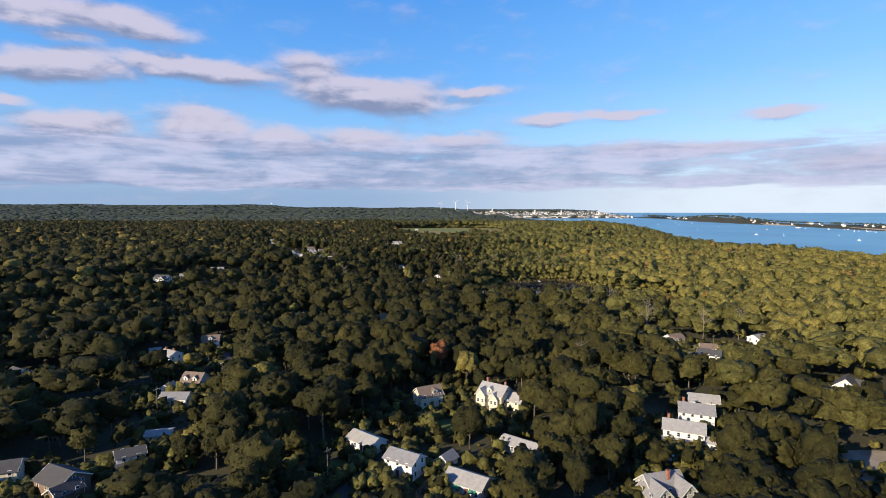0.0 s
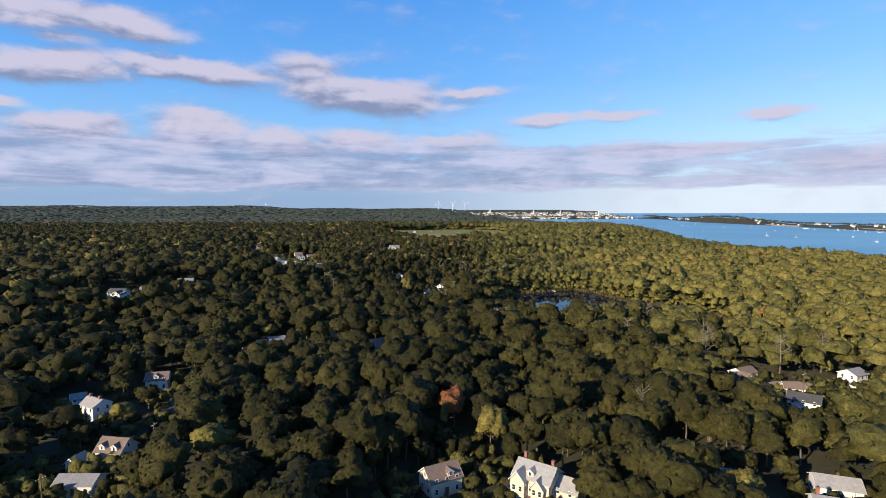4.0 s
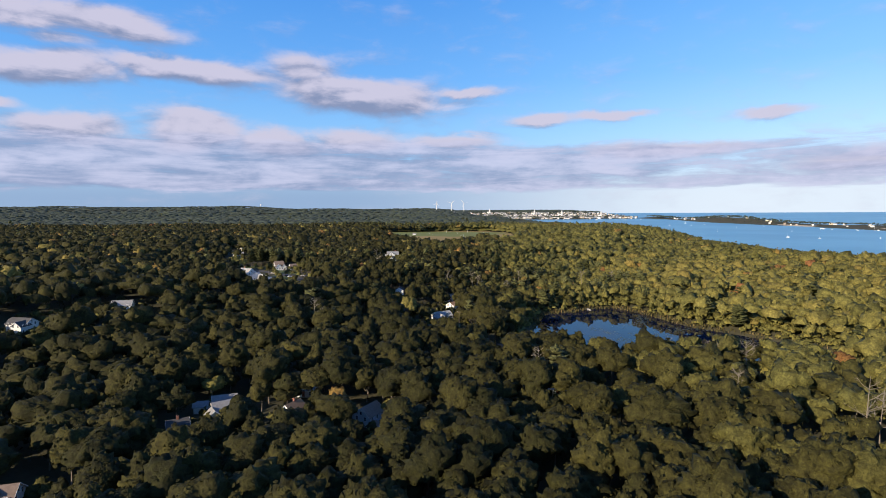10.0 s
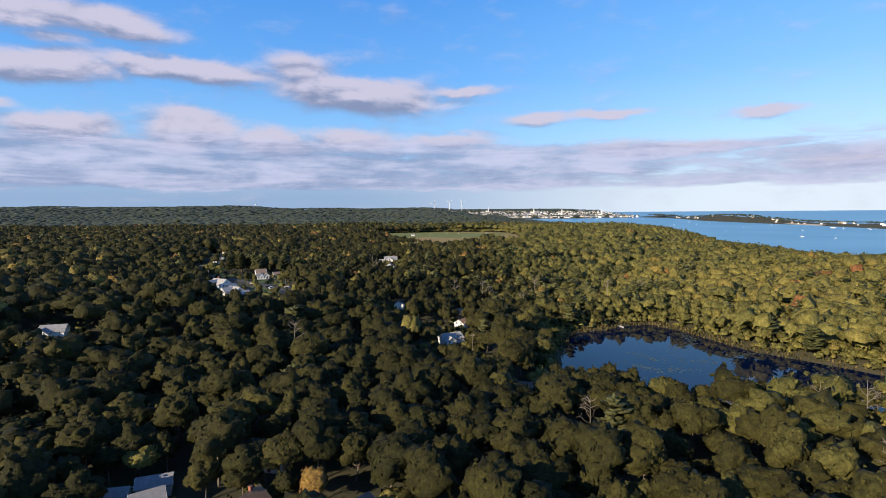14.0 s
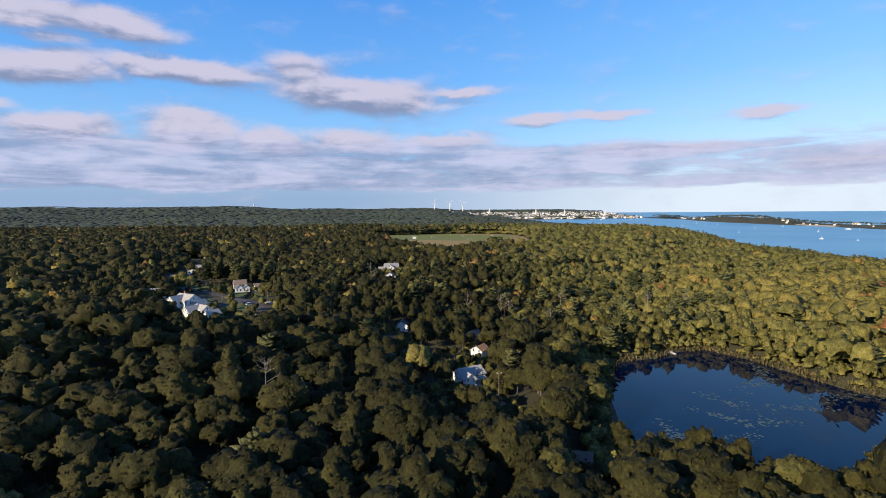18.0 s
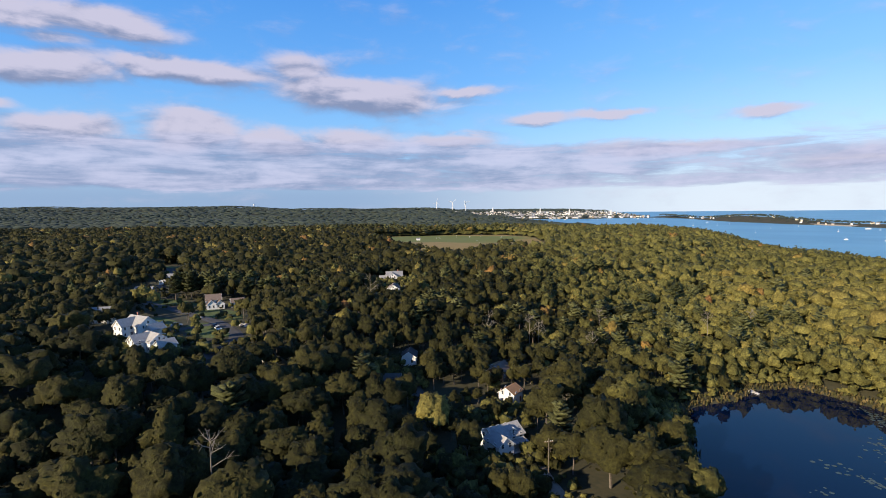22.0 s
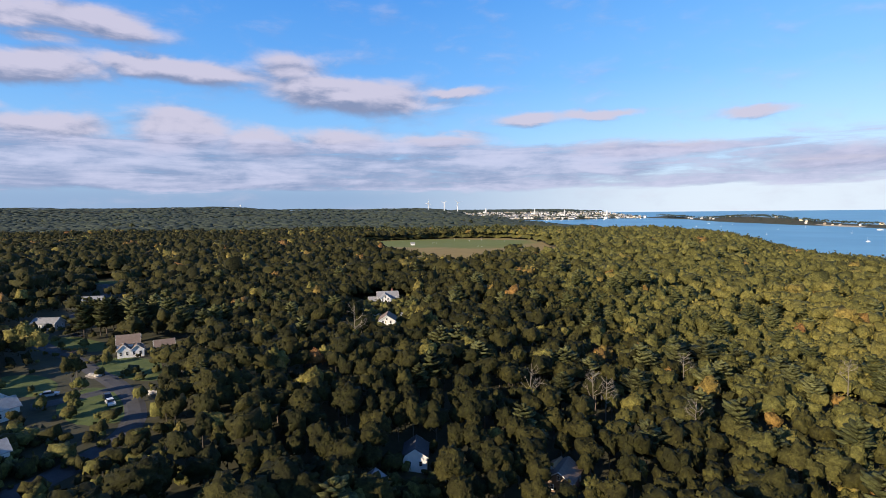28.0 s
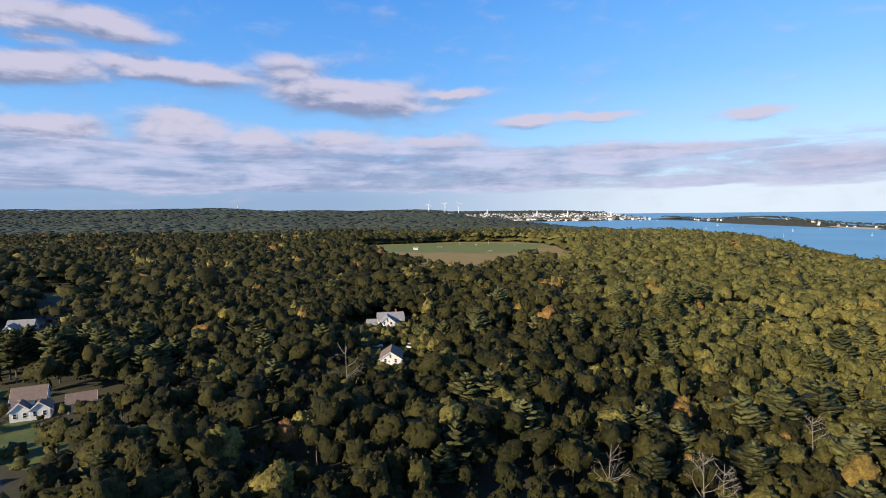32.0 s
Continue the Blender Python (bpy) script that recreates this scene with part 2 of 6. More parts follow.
ASPHALT = surface("asphalt", (0.050, 0.050, 0.054), (0.085, 0.083, 0.085), 0.2, 0.9, 0.2, fine=20)
GRAVEL = surface("pale_gravel", (0.24, 0.20, 0.155), (0.38, 0.33, 0.27), 0.25, 0.95, 0.4, fine=16)
MULCH = surface("brown_bare_earth", (0.11, 0.075, 0.05), (0.22, 0.15, 0.10), 0.3, 0.95, 0.4, fine=12)
REED = foliage("dry_reeds", [(0.0, (0.07, 0.07, 0.025)), (0.5, (0.12, 0.10, 0.04)), (1.0, (0.20, 0.145, 0.065))], 0.85, 0.2)


def field_material():
    mat, tree, bsdf = material("meadow_grass", 0.95)
    put, wire, m, smooth, mix, noise_at, xyz = node_kit(tree)
    geo = put("ShaderNodeNewGeometry").outputs["Position"]
    sep = put("ShaderNodeSeparateXYZ")
    tree.links.new(geo, sep.inputs[0])
    dx = m("DIVIDE", m("ADD", sep.outputs[0], 5.0), 105.0)
    dy = m("DIVIDE", m("ADD", sep.outputs[1], -1085.0), 90.0)
    q = m("ADD", m("ADD", m("MULTIPLY", dx, dx), m("MULTIPLY", dy, dy)), m("MULTIPLY", noise_at(geo, 0.03, 6.0, 0.7), 1.6))
    green = mix(noise_at(geo, 0.08, 5.0, 0.6), (0.11, 0.135, 0.020, 1), (0.17, 0.185, 0.034, 1))
    tan = mix(noise_at(geo, 0.06, 5.0, 0.6), (0.21, 0.15, 0.045, 1), (0.31, 0.22, 0.075, 1))
    tree.links.new(mix(smooth(q, 1.6, 2.1), green, tan), bsdf.inputs["Base Color"])
    return mat


def water_material(name, deep, shallow, rough, wave, size, clear=0.5):
    mat, tree, bsdf = material(name, rough)
    put, wire, m, smooth, mix, noise_at, xyz = node_kit(tree)
    geo = put("ShaderNodeNewGeometry").outputs["Position"]
    tree.links.new(mix(smooth(noise_at(geo, 0.004, 4.0, 0.6), 0.35, 0.65), (*deep, 1), (*shallow, 1)), bsdf.inputs["Base Color"])
    bsdf.inputs["IOR"].default_value, bsdf.inputs["Specular IOR Level"].default_value = 1.33, clear
    b = put("ShaderNodeBump")
    b.inputs["Strength"].default_value, b.inputs["Distance"].default_value = wave, 0.1
    tree.links.new(noise_at(geo, size, 3.0, 0.6), b.inputs["Height"])
    tree.links.new(b.outputs[0], bsdf.inputs["Normal"])
    return mat


FIELD = field_material()
POND = water_material("dark_pond_water", (0.001, 0.006, 0.026), (0.002, 0.008, 0.032), 0.012, 0.008, 1.2, 0.23)
SEA = water_material("sea_water", (0.10, 0.29, 0.46), (0.14, 0.36, 0.53), 0.35, 0.25, 0.15, 0.3)
SAND = surface("sand", (0.36, 0.30, 0.22), (0.50, 0.43, 0.33), 0.1, 0.95)
LILY = surface("lily_leaves", (0.045, 0.065, 0.045), (0.085, 0.10, 0.07), 0.6, 0.45, vary=0.4)
WALLS = {k: surface(k + "_clapboard", tuple(c * 0.82 for c in v), v, 0.7, 0.7, 0.15, fine=10) for k, v in dict(
    white=(0.80, 0.79, 0.77), cream=(0.74, 0.66, 0.50), grey=(0.42, 0.43, 0.44), blue=(0.52, 0.60, 0.70), brown=(0.22, 0.15, 0.10), tan=(0.50, 0.42, 0.32)).items()}
ROOFS = {k: surface(k + "_shingles", tuple(c * 0.7 for c in v), v, 0.9, 0.9, 0.4, fine=7) for k, v in dict(
    grey=(0.30, 0.30, 0.31), pale=(0.42, 0.41, 0.40), dark=(0.085, 0.085, 0.09), brown=(0.23, 0.17, 0.135), red=(0.36, 0.14, 0.085), orange=(0.46, 0.26, 0.13)).items()}
BRICK = surface("red_brick", (0.24, 0.09, 0.06), (0.38, 0.17, 0.12), 2.0, 0.9, 0.3)
TRIM = surface("white_trim", (0.68, 0.68, 0.67), (0.80, 0.80, 0.79), 1.5, 0.6)
GLASS, _t, _b = material("window_glass", 0.08)
_b.inputs["Base Color"].default_value, _b.inputs["Specular IOR Level"].default_value = (0.025, 0.03, 0.04, 1), 0.6
DOOR = surface("painted_door", (0.16, 0.06, 0.05), (0.22, 0.09, 0.07), 1.0, 0.5, vary=0.6)
BLACK = surface("black_rubber", (0.015, 0.015, 0.015), (0.03, 0.03, 0.03), 3.0, 0.8)
CARS = {k: surface(k + "_car_paint", tuple(c * 0.9 for c in v), v, 0.5, 0.25, 0.0) for k, v in dict(white=(0.75, 0.75, 0.74), silver=(0.45, 0.46, 0.48), dark=(0.03, 0.035, 0.045), red=(0.35, 0.03, 0.03)).items()}
AWNING = surface("green_canvas", (0.03, 0.16, 0.11), (0.05, 0.24, 0.17), 1.0, 0.8)

# ---- shape of the land ----
def sm(v):
    v = np.clip(v, 0.0, 1.0)
    return v * v * (3 - 2 * v)


def swell(x, y, size, seed=0.0):
    """Smooth hills of about that size, between -1 and 1."""
    k = 2 * math.pi / size
    return (np.sin(k * (0.8 * x + 0.35 * y) + seed) + np.sin(k * (-0.3 * x + 0.9 * y) + 2.1 * seed + 1.0) + np.sin(k * (0.55 * x - 0.75 * y) * 1.7 + seed * 0.7)) / 3


POND_SHORE = [(30, 376), (38, 423), (48, 452), (56, 471), (75, 476), (88, 486), (105, 489), (117, 470), (129, 433), (150, 408), (168, 384), (172, 366), (150, 354), (120, 352), (90, 358), (60, 364)]
FIELD_EDGE = [(-150, 1100), (-112, 1030), (-92, 975), (-68, 912), (-30, 886), (0, 872), (28, 905), (60, 936), (88, 905), (104, 930), (118, 1010), (108, 1120), (86, 1185), (0, 1190), (-80, 1150)]


def inside_distance(px, py, shore):
    """Distance to a closed shore line: positive inside, negative outside."""
    px, py = np.asarray(px, float), np.asarray(py, float)
    best, within = np.full(px.shape, 1e9), np.zeros(px.shape, bool)
    for (ax, ay), (bx, by) in zip(shore, shore[1:] + shore[:1]):
        ex, ey = bx - ax, by - ay
        t = np.clip(((px - ax) * ex + (py - ay) * ey) / (ex * ex + ey * ey), 0, 1)
        best = np.minimum(best, np.hypot(px - ax - t * ex, py - ay - t * ey))
        if ey:
            cross = ((ay > py) != (by > py)) & (px < ax + (py - ay) * ex / ey)
            within ^= cross
    return np.where(within, best, -best)


def shore_x(y):
    """Where the wooded mainland meets the bay."""
    y = np.asarray(y, float)
    return 525 + 80 * sm((900 - y) / 500) - 75 * sm((y - 2000) / 700) + 14 * np.sin(y / 90.0) + 8 * np.sin(y / 37.0 + 1)


def spit_x(y):
    """The middle line of the far peninsula."""
    y = np.asarray(y, float)
    return 1185 + 0.085 * (3000 - y) + 18 * np.sin(y / 210.0)


def land_height(x, y):
    x, y = np.asarray(x, float), np.asarray(y, float)
    h = 8.5 + 16 * sm((y - 1.2 * x - 470) / 170)
    h = h + 2.2 * swell(x, y, 260, 1.3) * sm((np.hypot(x - 20, y - 330) - 260) / 200)
    h = h - 13 * np.exp(-((y - 815) / 72.0) ** 2) * np.exp(-((x - 10) / 190.0) ** 2)
    far = sm((y - 1150) / 1100) * sm((shore_x(y) - x) / 900)
    h = h + far * (7 * swell(x, y, 900, 0.4) + 4 * swell(x, y, 420, 2.0))
    h = h + sm((y - 2300) / 2300) * (8 + 24 * sm((500 - x) / 2600)) * sm((700 - x) / 600)
    h = h + 12 * sm((-x - 900) / 1500) * sm((y - 600) / 1500)
    h = h + sm((y - 3600) / 800) * sm((-x - 200) / 500) * (-9 + 5 * np.sin(x / 310.0 + 0.5) + 4 * np.sin(x / 127.0 + y / 600.0))
    main = sm((shore_x(y) - x) / (170 + 330 * sm((y - 1000) / 900)))                       # down to the bay
    inland = y - 2960 - 60 * np.sin(x / 130.0)
    town = sm(inland / 60) * sm((1120 - x) / 60)
    h_town = -3 + (4.5 + 17 * sm(inland / 800) + 3) * town
    h = -3 + (h + 3) * main
    h = np.where(y < 2850, h, np.maximum(h, h_town))
    spit = np.exp(-((x - spit_x(y)) / 60.0) ** 2) * sm((y - 500) / 250) * sm((3250 - y) / 150)
    top = 7 + 12 * np.exp(-((y - 2350) / 260.0) ** 2) + 3 * np.sin(y / 120.0)
    h = np.maximum(h, -3 + (top + 3) * np.minimum(1, spit * 1.3))
    d = inside_distance(x, y, POND_SHORE)
    return np.where(d > -12, np.minimum(h, 6.2 - np.where(d > 0, 0.30, 0.22) * d), h)


def ground_at(x, y):
    return float(land_height(x, y))


def spaced(lo, fine_lo, fine_hi, hi, step, grow):
    mid = list(np.arange(fine_lo, fine_hi + 0.1, step))
    a, s = [], step
    while (a[-1] if a else fine_lo) > lo:
        s *= grow
        a.append(max(lo, (a[-1] if a else fine_lo) - s))
    b, s = [], step
    while (b[-1] if b else mid[-1]) < hi:
        s *= grow
        b.append(min(hi, (b[-1] if b else mid[-1]) + s))
    return np.array(a[::-1] + mid + b)


def numpy_mesh(name, verts, faces, mat, tint=None, smooth=False):
    """A mesh from arrays: verts n x 3, faces m x 3 or m x 4."""
    me = bpy.data.meshes.new(name)
    k = faces.shape[1]
    me.vertices.add(len(verts))
    me.vertices.foreach_set("co", np.ascontiguousarray(verts, np.float32).ravel())
    me.loops.add(faces.size)
    me.loops.foreach_set("vertex_index", np.ascontiguousarray(faces, np.int32).ravel())
    me.polygons.add(len(faces))
    me.polygons.foreach_set("loop_start", np.arange(0, faces.size, k, dtype=np.int32))
    me.polygons.foreach_set("loop_total", np.full(len(faces), k, np.int32))
    if tint is not None:
        tint = np.asarray(tint, np.float32)
        if tint.ndim == 2:
            me.attributes.new("outward", "FLOAT_VECTOR", "POINT").data.foreach_set("vector", np.ascontiguousarray(tint[:, 1:]).ravel())
            tint = tint[:, 0]
        me.attributes.new("tint", "FLOAT", "POINT").data.foreach_set("value", np.ascontiguousarray(tint))
    me.polygons.foreach_set("use_smooth", np.full(len(faces), smooth))
    me.update(calc_edges=True)
    me.validate()
    me.materials.append(mat)
    return me


def grid_mesh(name, xs, ys, height, mat, keep=None):
    gx, gy = np.meshgrid(xs, ys)
    verts = np.stack([gx, gy, height(gx, gy)], -1).reshape(-1, 3)
    i = np.arange(len(xs) * len(ys)).reshape(len(ys), len(xs))
    faces = np.stack([i[:-1, :-1], i[:-1, 1:], i[1:, 1:], i[1:, :-1]], -1).reshape(-1, 4)
    if keep is not None:
        c = verts[faces].mean(1)
        faces = faces[keep(c[:, 0], c[:, 1])]
        used = np.unique(faces)
        back = np.zeros(len(verts), int)
        back[used] = np.arange(len(used))
        verts, faces = verts[used], back[faces]
    return numpy_mesh(name, verts, faces, mat)


xs = spaced(-5600, -280, 280, 5600, 6.0, 1.06)
ys = spaced(-900, 60, 760, 4950, 6.0, 1.05)
ground = tagged(new("ground", grid_mesh("ground", xs, ys, land_height, GROUND)), "wooded land with brown forest floor sloping to the bay", "ground", kind="structure")
for poly in ground.data.polygons:
    poly.use_smooth = True
sea = tagged(new("water", grid_mesh("sea", np.linspace(-5600, 5600, 15), np.linspace(-900, 4950, 9), lambda x, y: 0 * x, SEA)), "blue open bay and sea water with small ripples", "sea", kind="structure")
pond = tagged(new("water", grid_mesh("pond", np.arange(18, 186, 6.0), np.arange(340, 504, 6.0), lambda x, y: 0 * x + 6.0, POND, lambda x, y: inside_distance(x, y, POND_SHORE) > -8)),
              "still dark blue woodland pond", "pond", kind="structure")
meadow = tagged(new("meadow", grid_mesh("meadow", np.arange(-160, 130, 5.0), np.arange(860, 1200, 5.0), lambda x, y: land_height(x, y) + 0.35, FIELD, lambda x, y: inside_distance(x, y, FIELD_EDGE) > 0)),
                "open green and tan mown meadow among woods", "meadow", kind="structure")

# ---- houses ----
class Shape:
    """Collects boxes and prisms into one mesh."""
    def __init__(self):
        self.v, self.f = [], []

    def add(self, verts, faces):
        k = len(self.v)
        self.v += [tuple(p) for p in verts]
        self.f += [tuple(i + k for i in f) for f in faces]
        return self

    def box(self, x0, x1, y0, y1, z0, z1):
        return self.add([(x, y, z) for z in (z0, z1) for x, y in ((x0, y0), (x1, y0), (x1, y1), (x0, y1))],
                        [(3, 2, 1, 0), (4, 5, 6, 7), (0, 1, 5, 4), (1, 2, 6, 5), (2, 3, 7, 6), (3, 0, 4, 7)])

    def prism(self, ring_a, ring_b):
        n = len(ring_a)
        return self.add(list(ring_a) + list(ring_b), [tuple(range(n))[::-1], tuple(range(n, 2 * n))] + [(i, (i + 1) % n, n + (i + 1) % n, n + i) for i in range(n)])

    def mesh(self, name, mat):
        me = bpy.data.meshes.new(name)
        me.from_pydata(self.v, [], self.f)
        bm = bmesh.new()
        bm.from_mesh(me)
        bmesh.ops.recalc_face_normals(bm, faces=bm.faces)
        bm.to_mesh(me)
        bm.free()
        me.materials.append(mat)
        return me


def part(name, mesh, parent, label="", m=None):
    ob = new(name, mesh)
    ob.parent = parent
    if m is not None:
        ob.matrix_basis = m
    return tagged(ob, label) if label else ob


def turned(x, y, z, deg=0):
    return Matrix.Translation((x, y, z)) @ Matrix.Rotation(radians(deg), 4, "Z")


WINDOW_FRAME = Shape().box(-0.55, -0.43, -0.05, 0.06, -0.75, 0.75).box(0.43, 0.55, -0.05, 0.06, -0.75, 0.75).box(-0.43, 0.43, -0.05, 0.06, 0.63, 0.75).box(-0.48, 0.48, -0.05, 0.09, -0.77, -0.63).box(-0.43, 0.43, -0.03, 0.04, -0.03, 0.03).mesh("window_frame", TRIM)
WINDOW_PANE = Shape().box(-0.44, 0.44, -0.04, 0.015, -0.64, 0.64).mesh("pane", GLASS)
DOOR_LEAF = Shape().box(-0.48, 0.48, -0.05, 0.05, 0, 2.05).box(-0.58, -0.48, -0.05, 0.08, 0, 2.15).box(0.48, 0.58, -0.05, 0.08, 0, 2.15).box(-0.48, 0.48, -0.05, 0.08, 2.05, 2.15).mesh("door", DOOR)
CLEAR = []      # open plots: x, y, reach along x, reach along y
PLOTS = []      # ground under houses, roads and lawns: x, y, reach
LOW = []        # gardens south of a house, where trees stay small


def window(parent, x, y, z, deg, s=1.0):
    ob = part("window", WINDOW_FRAME, parent, "", turned(x, y, z, deg) @ Matrix.Diagonal((s, 1, s, 1)))
    part("pane", WINDOW_PANE, ob)
    return ob


def gable_block(home, L, W, h, rise, wall, roof, at=(0, 0), deg=0, base=0.0, windows=True, over=0.45, door=False, hip=0.0):
    """A block with a gabled roof: ridge along its own x. Parts go under home."""
    m0 = turned(at[0], at[1], base, deg)
    a, b = L / 2, W / 2
    ends = [[(s * a, -b, -1.6), (s * a, b, -1.6), (s * a, b, h), (s * (a - hip * 0.8), 0, h + rise - 0.12), (s * a, -b, h)] for s in (-1, 1)]
    part("wall", Shape().prism(*ends).mesh("wall", WALLS[wall]), home, "", m0)
    k, t = rise / b, 0.16
    for s in (-1, 1):
        y1, z1 = s * (b + over), h - over * k
        r0, r1 = -a - over, a + over
        q = [(r0, y1, z1), (r1, y1, z1), (r1 - hip, 0, h + rise), (r0 + hip, 0, h + rise)]
        part("roof", Shape().prism([(x, y, z) for x, y, z in q], [(x, y, z + t) for x, y, z in q]).mesh("roof", ROOFS[roof]), home, "", m0)
        if hip:
            q = [(s * (a + over), -b - over, z1), (s * (a + over), b + over, z1), (s * (a + over - hip), 0, h + rise)]
            part("roof", Shape().prism(q, [(x, y, z + t) for x, y, z in q]).mesh("roof", ROOFS[roof]), home, "", m0)
    # white boards along the gable edges
    if not hip:
        for s in (-1, 1):
            x0, x1 = s * (a + over), s * (a + over + 0.05)
            low, top = h - over * k, h + rise
            ring = [(-b - over, low - 0.12), (0, top - 0.14), (b + over, low - 0.12), (b + over, low + t), (0, top + t), (-b - over, low + t)]
            part("bargeboard", Shape().prism([(x0, y, z) for y, z in ring], [(x1, y, z) for y, z in ring]).mesh("bargeboard", TRIM), home, "", m0)
    if windows:
        rows = [1.5] if h < 4 else [1.5, 4.2]
        for z in rows:
            n = max(2, int(L / 2.9))
            for i in range(n):
                x = -a + L * (i + 0.5) / n
                for s, d in ((-1, 180), (1, 0)):
                    if door and z == rows[0] and s == -1 and i == n // 2:
                        part("door", DOOR_LEAF, home, "", m0 @ turned(x, -b, 0.1, 180))
                        continue
                    p = m0 @ Vector((x, s * b, z))
                    window(home, p.x, p.y, p.z, deg + d)
            for i in range(2):
                y = (i - 0.5) * W * 0.48
                for s, d in ((-1, 90), (1, -90)):
                    p = m0 @ Vector((s * a, y, z))
                    window(home, p.x, p.y, p.z, deg + d)
        if rise > 2.2 and not hip:
            for s, d in ((-1, 90), (1, -90)):
                p = m0 @ Vector((s * a, 0, h + rise * 0.33))
                window(home, p.x, p.y, p.z, deg + d, 0.85)


def chimney(home, x, y, z0, z1, brick=True):
    ch = part("chimney", Shape().box(x - 0.4, x + 0.4, y - 0.4, y + 0.4, z0, z1).box(x - 0.48, x + 0.48, y - 0.48, y + 0.48, z1, z1 + 0.2).mesh("chimney", BRICK if brick else WALLS["white"]), home)
    part("flue", Shape().box(x - 0.15, x + 0.15, y - 0.15, y + 0.15, z1 + 0.2, z1 + 0.5).mesh("flue", BLACK), ch)


def house(x, y, deg, L, W, h, rise, wall, roof, label, extra=(), clear=(9, 12), windows=True, name="house", hip=0.0, lift=0.0):
    z = max(ground_at(x, y), min(ground_at(x - 4, y - 4), ground_at(x + 4, y + 4))) + 0.15 + lift
    home = tagged(new(name), label, "shed" if name == "shed" else "house")
    gable_block(home, L, W, h, rise, wall, roof, windows=windows, door=windows, hip=hip)
    for e in extra:
        kind, rest = e[0], e[1:]
        if kind == "wing":
            gable_block(home, *rest[:4], wall, roof, at=rest[4:6], deg=rest[6], windows=windows)
        elif kind == "chimney":
            chimney(home, rest[0], rest[1], h, h + rise + 0.9)
        elif kind == "porch":
            x0, x1, y0, y1 = rest[:4]
            part("porch_roof", Shape().prism([(x0, y0, 2.5), (x1, y0, 2.5), (x1, y1, 3.0), (x0, y1, 3.0)], [(x0, y0, 2.65), (x1, y0, 2.65), (x1, y1, 3.15), (x0, y1, 3.15)]).mesh("porch_roof", ROOFS[roof]), home)
            part("deck", Shape().box(x0, x1, y0, y1, -1.2, 0.25).mesh("deck", TRIM), home)
            for i in range(4):
                px = x0 + 0.15 + (x1 - x0 - 0.3) * i / 3
                part("post", Shape().box(px - 0.08, px + 0.08, y0 + 0.05, y0 + 0.21, 0.25, 2.55).mesh("post", TRIM), home)
        elif kind == "awning":
            ax = rest[0]
            part("awning", Shape().prism([(ax - 1.1, -W / 2, 2.35), (ax + 1.1, -W / 2, 2.35), (ax + 1.1, -W / 2 - 1.1, 1.75), (ax - 1.1, -W / 2 - 1.1, 1.75)],
                                         [(ax - 1.1, -W / 2, 2.41), (ax + 1.1, -W / 2, 2.41), (ax + 1.1, -W / 2 - 1.1, 1.81), (ax - 1.1, -W / 2 - 1.1, 1.81)]).mesh("awning", AWNING), home, "green canvas window awning")
        elif kind == "dormer":
            gable_block(home, 2.6, 2.0, 0.9, 0.7, wall, roof, at=(rest[0], rest[1]), deg=90, base=h + rest[2], windows=False, over=0.2)
            p = rest[1] - 1.32 if rest[1] < 0 else rest[1] + 1.32
            window(home, rest[0], p, h + rest[2] + 0.45, 180 if rest[1] < 0 else 0, 0.7)
    home.matrix_basis = turned(x, y, z, deg) @ Matrix.Diagonal((0.8, 0.8, 0.88, 1))
    CLEAR.append((x, y, clear[0] * 0.86, clear[1] * 0.86))
    PLOTS.append((x, y, 0.4 * max(L, W) + 1))
    if clear[1] >= 8 and y < 700:
        # low garden trees towards the flight line
        way = Vector((-0.094 * (y - 140) - x, -140)).normalized()
        for far, wide in ((0.7 * clear[1] + 2, 0.85), (0.7 * clear[1] + 11, 0.75)):
            LOW.append((x + way.x * far, y + way.y * far, clear[0] * wide + 2.5, clear[0] * wide + 2.5))
    if clear[1] >= 10 and y < 800:
        # open gardens towards the afternoon sun
        for far in (14, 26):
            LOW.append((x - 0.74 * far, y - 0.67 * far, 9, 9))
    return home


RANCH = "low white ranch house with a pale shingle roof"
house(-21, 143.5, -40, 12, 7.5, 2.8, 1.7, "white", "pale", "low white ranch house with pale grey roof above a drive", clear=(11, 13))
house(-9.5, 129.5, -32, 10.5, 7.5, 4.6, 1.8, "white", "grey", "two-storey white house with a grey shingle roof", clear=(10, 12))
house(1, 133, 55, 5.5, 4.5, 2.4, 1.6, "white", "grey", "small white garden shed with dark roof", clear=(5, 7), windows=False, name="shed")
house(6, 121.5, -33, 12.5, 8, 2.9, 1.8, "white", "pale", RANCH + " and green awnings", (("awning", -1.5), ("awning", 3.6)), clear=(10, 12))
house(21, 141, -38, 13, 6.5, 2.6, 1.4, "grey", "pale", "long low grey cottage among trees", clear=(8, 9))
house(-5, 176, 28, 10, 8, 4.2, 2.8, "cream", "brown", "house with brown gabled roof and cream gable end", (("dormer", 1.5, -2.2, 0.6),), (8, 14))
house(17, 172, -36, 11, 9, 6.6, 2.8, "cream", "pale", "tall cream house with gabled bays, balconies and chimneys", (("wing", 3.4, 4.2, 6.4, 2.2, -3.2, -4.6, 90), ("wing", 3.0, 3.6, 5.6, 2.0, 2.6, -4.4, 90), ("wing", 7, 7, 4.6, 2.2, 8.4, 2.4, 0), ("chimney", 4.2, 1.2), ("chimney", -4.6, 2.0), ("porch", -7.6, -5.2, -5.4, 0.5), ("dormer", -0.4, -2.6, 0.6)), (10, 14))
